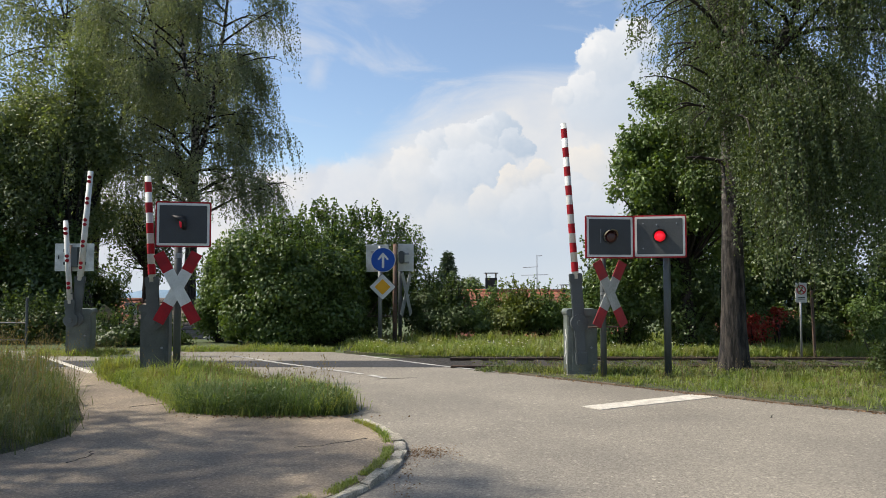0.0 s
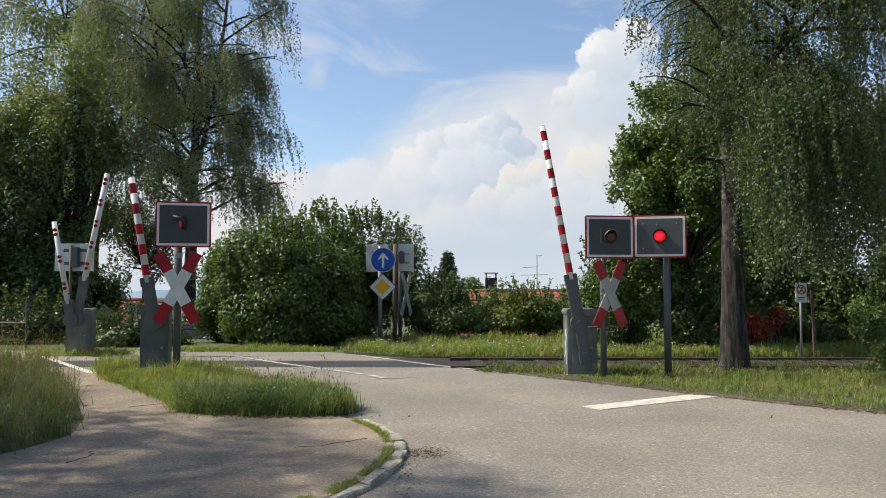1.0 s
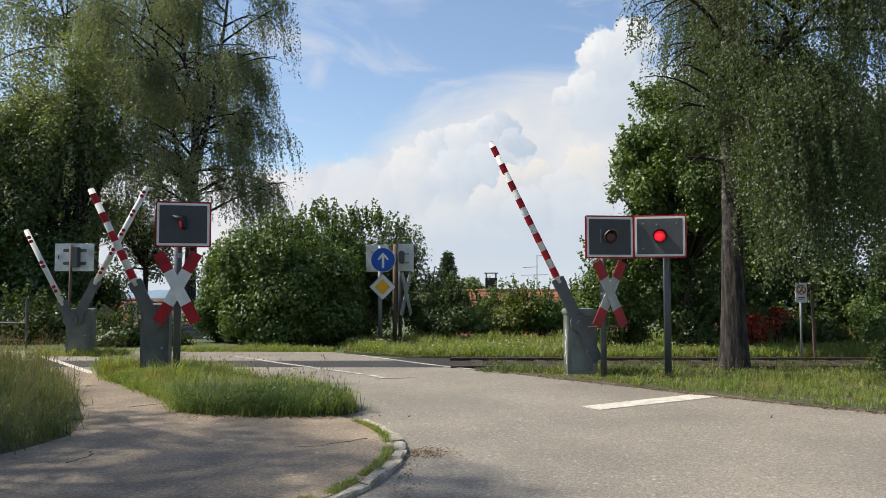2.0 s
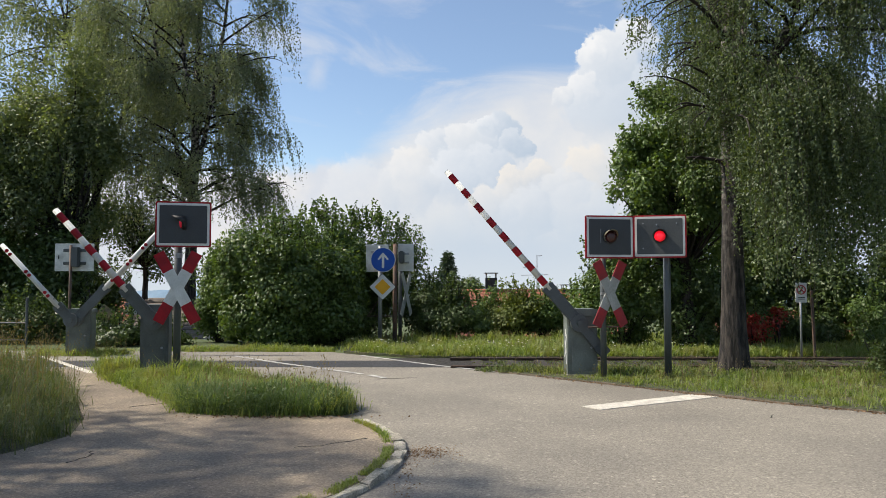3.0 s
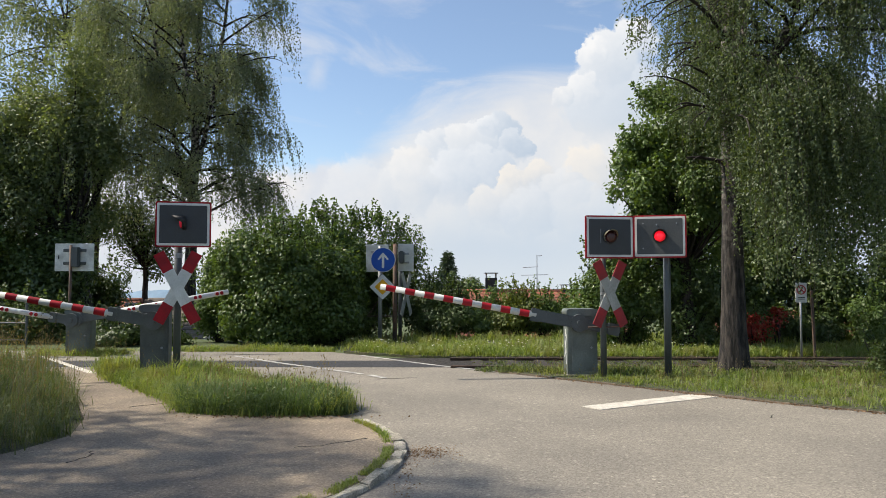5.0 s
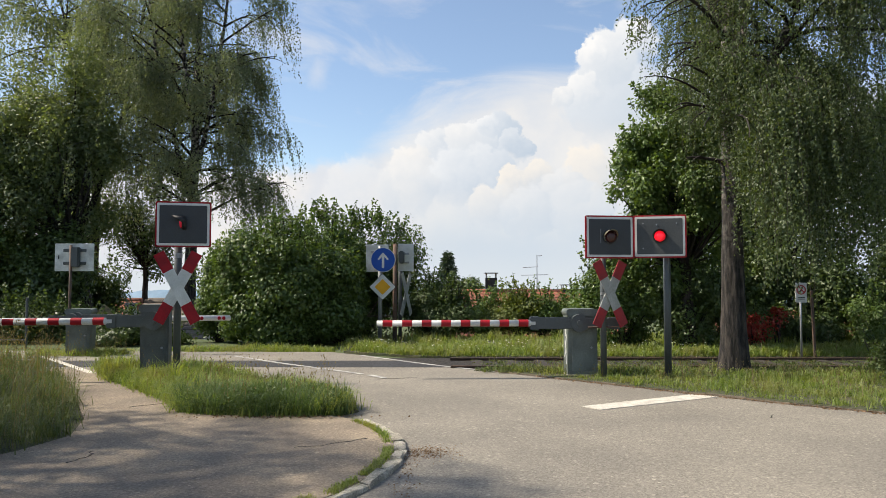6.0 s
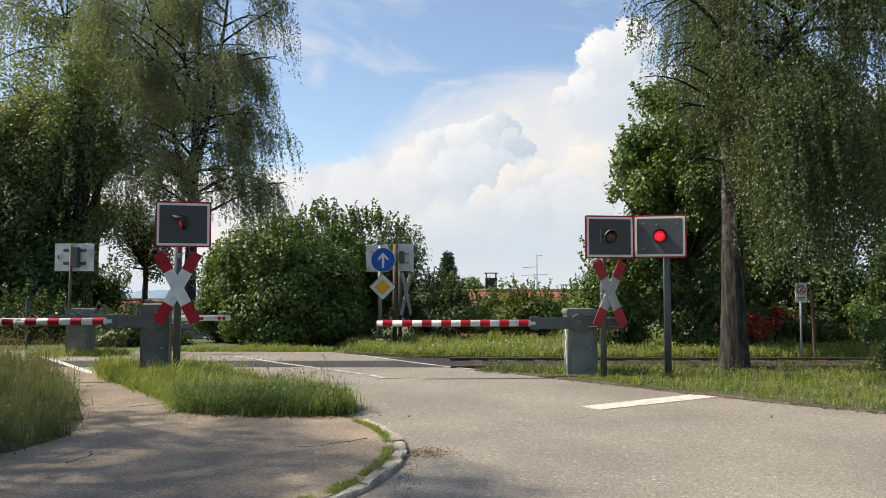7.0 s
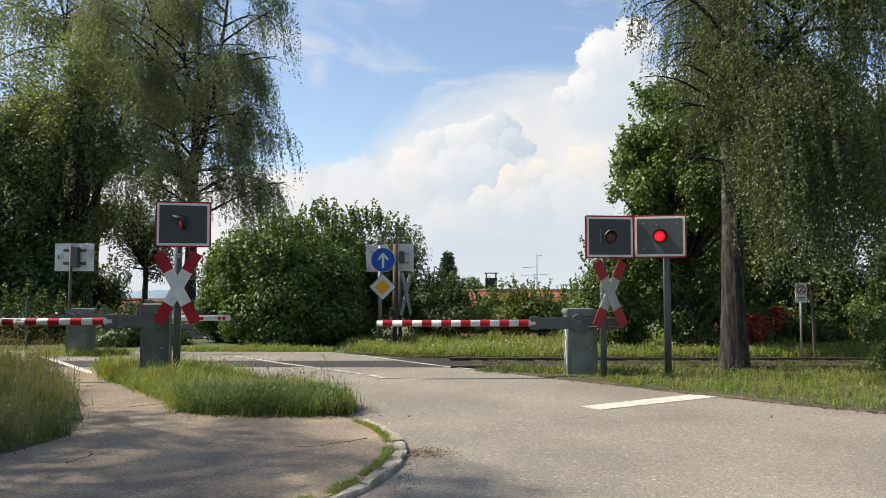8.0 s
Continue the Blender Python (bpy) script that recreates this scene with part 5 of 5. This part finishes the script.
    leafy("hedge", (-5.45, 20.4, 0), (0, 0, 1.3), (0.65, 0.9, 1.3), 24000, 0.092, L_HEDGE, "rounded end of the hornbeam hedge", 43, lumps=30, shoots=50, fill=0.25, category="hedge", lump_size=0.55, flat_base=0.02)
    leafy("hedge", (-6.3, 20.7, 0), (0, 0, 1.1), (0.62, 0.8, 1.25), 18000, 0.092, L_HEDGE, "low rounded end of the hornbeam hedge", 48, lumps=30, shoots=40, fill=0.25, category="hedge", lump_size=0.5, flat_base=0.02)
    leafy("shrub", (-2.85, 20.4, 0), (0, 0, 0.5), (0.6, 0.5, 0.6), 8000, 0.085, L_HEDGE, "low shrub filling the gap in the hedge", 44, lumps=16, shoots=20, fill=0.25, category="shrub", lump_size=0.4, flat_base=0.0)
    for i, (x, y, h) in enumerate(((-11.6, 20.2, 1.0), (-10.7, 20.6, 0.8), (-12.7, 20.0, 1.2))):
        leafy("shrub", (x, y, 0), (0, 0, h * 0.48), (0.7, 0.6, h * 0.55), 8000, 0.09, L_DARK, "low dark shrub behind the railing", 46 + i, lumps=18, shoots=20, fill=0.25, category="shrub", lump_size=0.42, flat_base=0.0)
    # low hedge before the red roof
    k = 0
    for x, h, mt in ((0.2, 1.25, L_DARK), (1.2, 1.15, L_BUSH), (2.2, 1.25, L_YELLOW), (2.9, 1.15, L_BUSH), (4.0, 1.2, L_BUSH), (-0.3, 1.6, L_DARK)):
        leafy("shrub", (x, 21.6 + 0.2 * (k % 2), 0), (0, 0, h * 0.5), (0.85, 0.7, h * 0.52), 12000, 0.08, mt, "low garden shrub behind the track" if mt is not L_YELLOW else "pale green young ash shrub behind the track", 50 + k,
              lumps=22, shoots=40, fill=0.3, category="shrub", lump_size=0.42, flat_base=0.0)
        k += 1
    # right of the signals
    leafy("broadleaf_tree", (5.9, 17.6, 0), (-0.25, 0, 3.9), (1.75, 1.5, 2.55), 56000, 0.095, L_BUSH, "round-leaved broadleaf tree behind the track", 61, lumps=130, shoots=90, trunk=0.16, fill=0.25, lump_size=0.46, shoot=(0.2, 0.5), drift=(-0.2, 0, 0.1))
    leafy("shrub", (7.75, 18.5, 0), (0, 0, 0.42), (0.30, 0.3, 0.30), 900, 0.07, L_RED, "red-leaved ornamental maple shrub behind the track", 140, lumps=14, shoots=14, fill=0.3, category="shrub", lump_size=0.25, flat_base=0.05, shoot=(0.05, 0.15))
    leafy("shrub", (8.45, 18.7, 0), (0, 0, 0.70), (0.20, 0.2, 0.22), 350, 0.07, L_RED, "red-leaved ornamental maple shrub behind the track", 141, lumps=10, shoots=10, fill=0.3, category="shrub", lump_size=0.22, flat_base=0.05, shoot=(0.05, 0.15))
    leafy("shrub", (4.4, 18.2, 0), (0, 0, 1.3), (1.1, 0.9, 1.4), 22000, 0.085, L_HEDGE, "leafy shrub behind the signals", 62, lumps=30, shoots=50, fill=0.3, category="shrub", lump_size=0.5, flat_base=0.0)
    leafy("shrub", (5.9, 18.0, 0), (0, 0, 1.0), (1.0, 0.8, 1.1), 14000, 0.085, L_DARK, "dark shrub under the broadleaf tree", 63, lumps=24, shoots=30, fill=0.3, category="shrub", lump_size=0.5, flat_base=0.0)
    leafy("broadleaf_tree", (9.6, 21.5, 0), (0, 0, 4.6), (3.0, 1.8, 4.2), 42000, 0.12, L_DARK, "dark dense tree behind the birch", 64, lumps=60, trunk=0.22, fill=0.3, lump_size=1.1)
    leafy("broadleaf_tree", (14.2, 21.0, 0), (0, 0, 4.4), (3.0, 1.8, 4.4), 30000, 0.13, L_DARK, "dark dense tree behind the birch", 65, lumps=54, trunk=0.22, fill=0.3, lump_size=1.1)
    for i, (x, y, h) in enumerate(((8.0, 19.4, 1.0), (9.5, 19.0, 0.8), (11.0, 18.6, 1.2))):
        leafy("shrub", (x, y, 0), (0, 0, h * 0.5), (0.9, 0.7, h * 0.55), 9000, 0.08, L_DARK if i % 2 else L_BUSH, "low shrub on the bank", 70 + i, lumps=18, shoots=20, fill=0.3, category="shrub", lump_size=0.4, flat_base=0.0)
    leafy("shrub", (7.6, 11.9, 0.05), (0, 0, 0.35), (0.8, 0.7, 0.45), 9000, 0.06, L_HERB, "leafy weeds at the edge of the verge", 80, lumps=20, shoots=25, fill=0.3, category="shrub", lump_size=0.3, flat_base=0.0)
    for i, (x, y, h) in enumerate(((6.9, 19.6, 2.3), (8.6, 20.2, 2.6), (10.4, 19.9, 2.4), (12.2, 19.4, 2.8))):
        leafy("shrub", (x, y, 0), (0, 0, h * 0.48), (1.15, 0.8, h * 0.52), 12000, 0.11, L_DARK, "tall dark shrub behind the bank", 100 + i, lumps=30, shoots=20, fill=0.2, category="shrub", lump_size=0.6, flat_base=0.0)
    # distant conifer and tree tops
    fir((0.3, 44, -2.0), 5.3, 2.3, 5, "dark fir rising over the roofs")
    leafy("broadleaf_tree", (1.9, 48, -2.2), (0, 0, 2.9), (1.3, 1.2, 1.9), 9000, 0.16, L_DARK, "distant tree over the roofs", 90, lumps=20, trunk=0.15, fill=0.3, lump_size=0.6)
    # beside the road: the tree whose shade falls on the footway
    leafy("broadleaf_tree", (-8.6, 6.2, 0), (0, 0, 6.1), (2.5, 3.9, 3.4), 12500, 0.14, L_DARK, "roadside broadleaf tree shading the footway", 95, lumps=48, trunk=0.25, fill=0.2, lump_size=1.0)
    # added outside the view only to cast shade on the tall grass
    leafy("shrub", (-8.3, 9.2, 0), (0, 0, 1.5), (1.0, 3.0, 1.7), 22000, 0.12, L_DARK, "unseen shrub added to shade the tall grass", 96, lumps=40, shoots=20, fill=0.2, category="shrub", lump_size=0.8, flat_base=0.0)


trees()


# ---------------------------------------------------------------- grass and litter
def grass(name, poly, count, height, label, seed, z=0.015, lean=(0.15, 0.7), width=0.0045, mt=None, clump=3.0, dry=0.0, short=0.35):
    rng = np.random.default_rng(seed)
    per = 12
    CX, CY = scatter(poly, count // per, rng)
    tall = (short + (1 - short) * smooth_noise(CX, CY, clump, seed)) * rng.uniform(0.45, 1.25, len(CX))
    bunch = rng.uniform(0.015, 0.095, len(CX))
    X = np.repeat(CX, per) + rng.normal(size=len(CX) * per) * np.repeat(bunch, per)
    Y = np.repeat(CY, per) + rng.normal(size=len(CX) * per) * np.repeat(bunch, per)
    h = height * np.repeat(tall, per) * rng.uniform(0.35, 1.15, len(X))
    V, F = grass_arrays(X, Y, np.full(len(X), z), h, rng.uniform(0.15, 1.35, len(X)) ** 0.9, width, rng)
    tagged(mesh_object(name, V, F, mt or L_GRASS), label, "grass", kind="stuff")
    if dry:
        n = int(count * dry)
        X, Y = scatter(poly, n, rng)
        h = height * (0.6 + 0.8 * smooth_noise(X, Y, clump, seed)) * rng.uniform(0.8, 1.5, n)
        V, F = grass_arrays(X, Y, np.full(n, z), h, rng.uniform(0.1, 0.45, n), width * 0.6, rng)
        # seed heads
        tips = V.reshape(-1, 6, 3)[:, 4]
        m = 5
        P = np.repeat(tips, m, 0) + rng.normal(size=(n * m, 3)) * np.array([0.012, 0.012, 0.035])
        V2, F2 = leaf_arrays(P, rng.normal(size=(n * m, 3)) * 0.4 + np.array([0, 0, 1.0]), 0.03, 0.2, rng)
        V, F = join_arrays([(V, F), (V2, F2)])
        tagged(mesh_object(name, V, F, L_GRASS_DRY), "dry straw-coloured seeding grass stalks", "grass", kind="stuff")


def greenery():
    grass("grass", ISLAND, 36000, 0.36, "long bright green grass on the traffic island", 1, dry=0.004, clump=2.6, width=0.0048)
    grass("grass", [(-5.9, 12.9), (-4.9, 11.6), (-4.0, 11.4), (-3.7, 12.0), (-4.6, 13.3)], 7000, 0.5, "tall grass tufts round the barrier foot", 19, clump=3.0, width=0.006)
    front = [(-3.5, 9.9), (-3.15, 9.0), (-2.3, 8.78), (-1.3, 8.85), (-1.2, 9.5), (-1.9, 10.3), (-2.8, 10.5)]
    # shade on the island's front edge is painted into these blades
    grass("grass", front, 16000, 0.42, "dense grass at the front of the island, darkened for shade", 23, clump=3.4, width=0.0042, mt=L_GRASS_SHADED, dry=0.004, short=0.5)
    rng = np.random.default_rng(77)
    X, Y = scatter(front, 9000, rng)
    Z = 0.06 + 0.30 * rng.random(len(X)) * smooth_noise(X, Y, 3.0, 5)
    V, F = leaf_arrays(np.stack([X, Y, Z], 1), rng.normal(size=(len(X), 3)) + np.array([0, 0, 0.8]), 0.048, 0.22, rng)
    tagged(mesh_object("weeds", V, F, L_HERB), "bushy dark green weeds along the island edge", "weeds", kind="stuff")
    near_left = [(-7.5, 4.2), (-4.5, 6.05), (-4.05, 7.0), (-3.9, 7.7), (-4.2, 8.6), (-5.35, 10.7), (-7.5, 13.9), (-10, 14.5), (-10, 6)]
    grass("grass", near_left, 30000, 0.62, "tall unmown grass beside the footway", 2, dry=0.05, clump=1.8, width=0.004, short=0.45, mt=L_GRASS_OLIVE)
    grass("grass", [(-14, 14), (-9.2, 14.6), (-8.6, 15.3), (-14, 15.4)], 3500, 0.5, "tall grass beside the track", 3, dry=0.2)
    grass("grass", [(-9.2, 16.2), (-7.4, 16.2), (-7.0, 16.9), (-9.3, 17.2)], 3000, 0.26, "grass tufts round the barrier housing", 4, z=0.0, dry=0.03)
    grass("grass", [(0.7, 13.3), (2.4, 12.9), (9.5, 12.9), (9.5, 13.7), (0.6, 13.74)], 8000, 0.2, "grass fringe along the track", 16, width=0.006, mt=L_GRASS_OLIVE)
    grass("grass", [(0.6, 14.15), (10.5, 14.15), (10.5, 15.4), (0.6, 15.4)], 8000, 0.07, "low weeds between the rails", 17, z=-0.012, width=0.008, mt=L_GRASS_OLIVE)
    seen = [(x + 0.07, y + 0.07) if x < 15 else (10.5, max(y, 5.1)) for x, y in RIGHT_VERGE]
    grass("grass", seen, 34000, 0.19, "short patchy grass of the roadside verge", 5, dry=0.02, short=0.25, width=0.0055)
    grass("grass", [(2.6, 12.2), (3.9, 11.0), (9, 8.5), (12, 10), (12, 13.2), (2.6, 13.2)], 14000, 0.28, "longer grass tufts on the verge", 15, clump=4.0, short=0.1, width=0.005)
    grass("grass", [(min(x, 13.0), y) for x, y in FAR_BANK], 24000, 0.36, "lush grass on the bank behind the track", 6, dry=0.004, width=0.009)
    grass("grass", [(-2.2, 17.2), (-1.6, 16.75), (-0.4, 16.15), (0.4, 16.0), (11.5, 16.0), (11.5, 17.4), (-2.2, 18.0)], 26000, 0.27, "dense bright grass at the front of the bank", 18, width=0.008, short=0.5)
    grass("grass", [(-6.5, 17.4), (-2.6, 17.35), (-2.6, 18.4), (-6.5, 18.4)], 5000, 0.22, "grass fringe at the foot of the hedge", 7, z=-0.02, width=0.006)
    # small white flowers on the bank
    rng = np.random.default_rng(31)
    X, Y = scatter([(-2.0, 17.0), (-0.5, 16.2), (0.4, 16.05), (6.0, 16.05), (6.0, 17.2), (-1.5, 18.0)], 170, rng)
    n = 5
    a = np.tile(np.arange(n) * 2 * np.pi / n, len(X))
    P = np.repeat(np.stack([X, Y, rng.uniform(0.12, 0.30, len(X))], 1), n, 0)
    V, F = leaf_arrays(P, np.stack([np.cos(a), np.sin(a), np.full(len(a), 0.35)], 1), 0.020, 0.3, rng)
    tagged(mesh_object("flowers", V, F, L_PETAL), "scattered small white flowers in the grass", "flowers", kind="stuff")
    # tufts along the kerb and litter on the road edge
    rng = np.random.default_rng(8)
    K = np.array(KERB)[3:]
    t = rng.uniform(0, len(K) - 1.001, 3600)
    t = t[(smooth_noise(t, t * 0, 5.0, 3) > 0.36)]
    i = t.astype(int)
    P = K[i] + (K[i + 1] - K[i]) * (t - i)[:, None]
    V, F = grass_arrays(P[:, 0] - 0.11 + rng.normal(size=len(t)) * 0.025, P[:, 1] + rng.normal(size=len(t)) * 0.03, np.full(len(t), 0.03), rng.uniform(0.015, 0.07, len(t)), rng.uniform(0.3, 1.0, len(t)), 0.004, rng)
    tagged(mesh_object("grass", V, F, L_GRASS), "small tufts growing along the kerb joint", "grass", kind="stuff")
    X = np.concatenate([rng.normal(-0.14, 0.13, 500), rng.normal(-0.30, 0.05, 260), rng.uniform(1.6, 5.45, 2400), rng.normal(-2.0, 0.5, 200)])
    Y = np.concatenate([rng.normal(7.05, 0.14, 500), rng.uniform(5.2, 7.4, 260), np.zeros(2400), rng.normal(8.72, 0.05, 200)])
    edge_x, edge_y = np.array([1.6, 2.04, 3.78, 4.62, 5.48]), np.array([12.8, 12.39, 10.67, 9.88, 9.2])
    sel = slice(760, 3160)
    Y[sel] = np.interp(X[sel], edge_x, edge_y) - rng.normal(-0.05, 0.12, 2400)
    Z = np.where(np.arange(len(X)) >= 3160, 0.045, 0.006)
    V, F = leaf_arrays(np.stack([X, Y, Z + rng.uniform(0, 0.012, len(X))], 1), rng.normal(size=(len(X), 3)) * np.array([1, 1, 0.12]), np.where(np.arange(len(X)) < 760, 0.017, 0.028), 0.35, rng)
    tagged(mesh_object("leaf_litter", V, F, L_LITTER), "dry brown leaf litter along the road edge", "leaf litter", kind="stuff")


greenery()
build_kerb()


# ---------------------------------------------------------------- what moves
def motions():
    lean = [(0.0, 4.1), (0.4, 4.1), (0.6, 4.3), (0.8, 6.8), (1.0, 10.3), (1.5, 18.4), (2.0, 26.0), (2.5, 33.4), (3.0, 41.2), (3.5, 49.7), (4.0, 58.9),
            (4.5, 69.0), (4.7, 73.3), (5.0, 79.6), (5.3, 86.0), (5.5, 89.3), (5.65, 90.0), (8.0, 90.0)]
    for arm, x, y, z, side, lag in ARMS:
        rows = []
        for t, a in lean:
            b = a - lag * (1 - a / 90.0)
            rows.append((t, pose(x, y, z, 0, (b - 90) * side, 0)))
        walk(arm, rows)
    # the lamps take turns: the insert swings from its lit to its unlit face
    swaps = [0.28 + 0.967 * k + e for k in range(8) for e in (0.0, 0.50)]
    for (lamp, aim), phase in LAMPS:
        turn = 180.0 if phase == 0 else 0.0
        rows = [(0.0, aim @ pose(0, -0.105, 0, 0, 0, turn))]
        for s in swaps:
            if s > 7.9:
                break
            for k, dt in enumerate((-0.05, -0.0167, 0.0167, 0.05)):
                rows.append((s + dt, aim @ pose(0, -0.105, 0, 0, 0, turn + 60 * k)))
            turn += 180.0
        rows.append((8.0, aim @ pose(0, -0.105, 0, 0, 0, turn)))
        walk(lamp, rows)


motions()
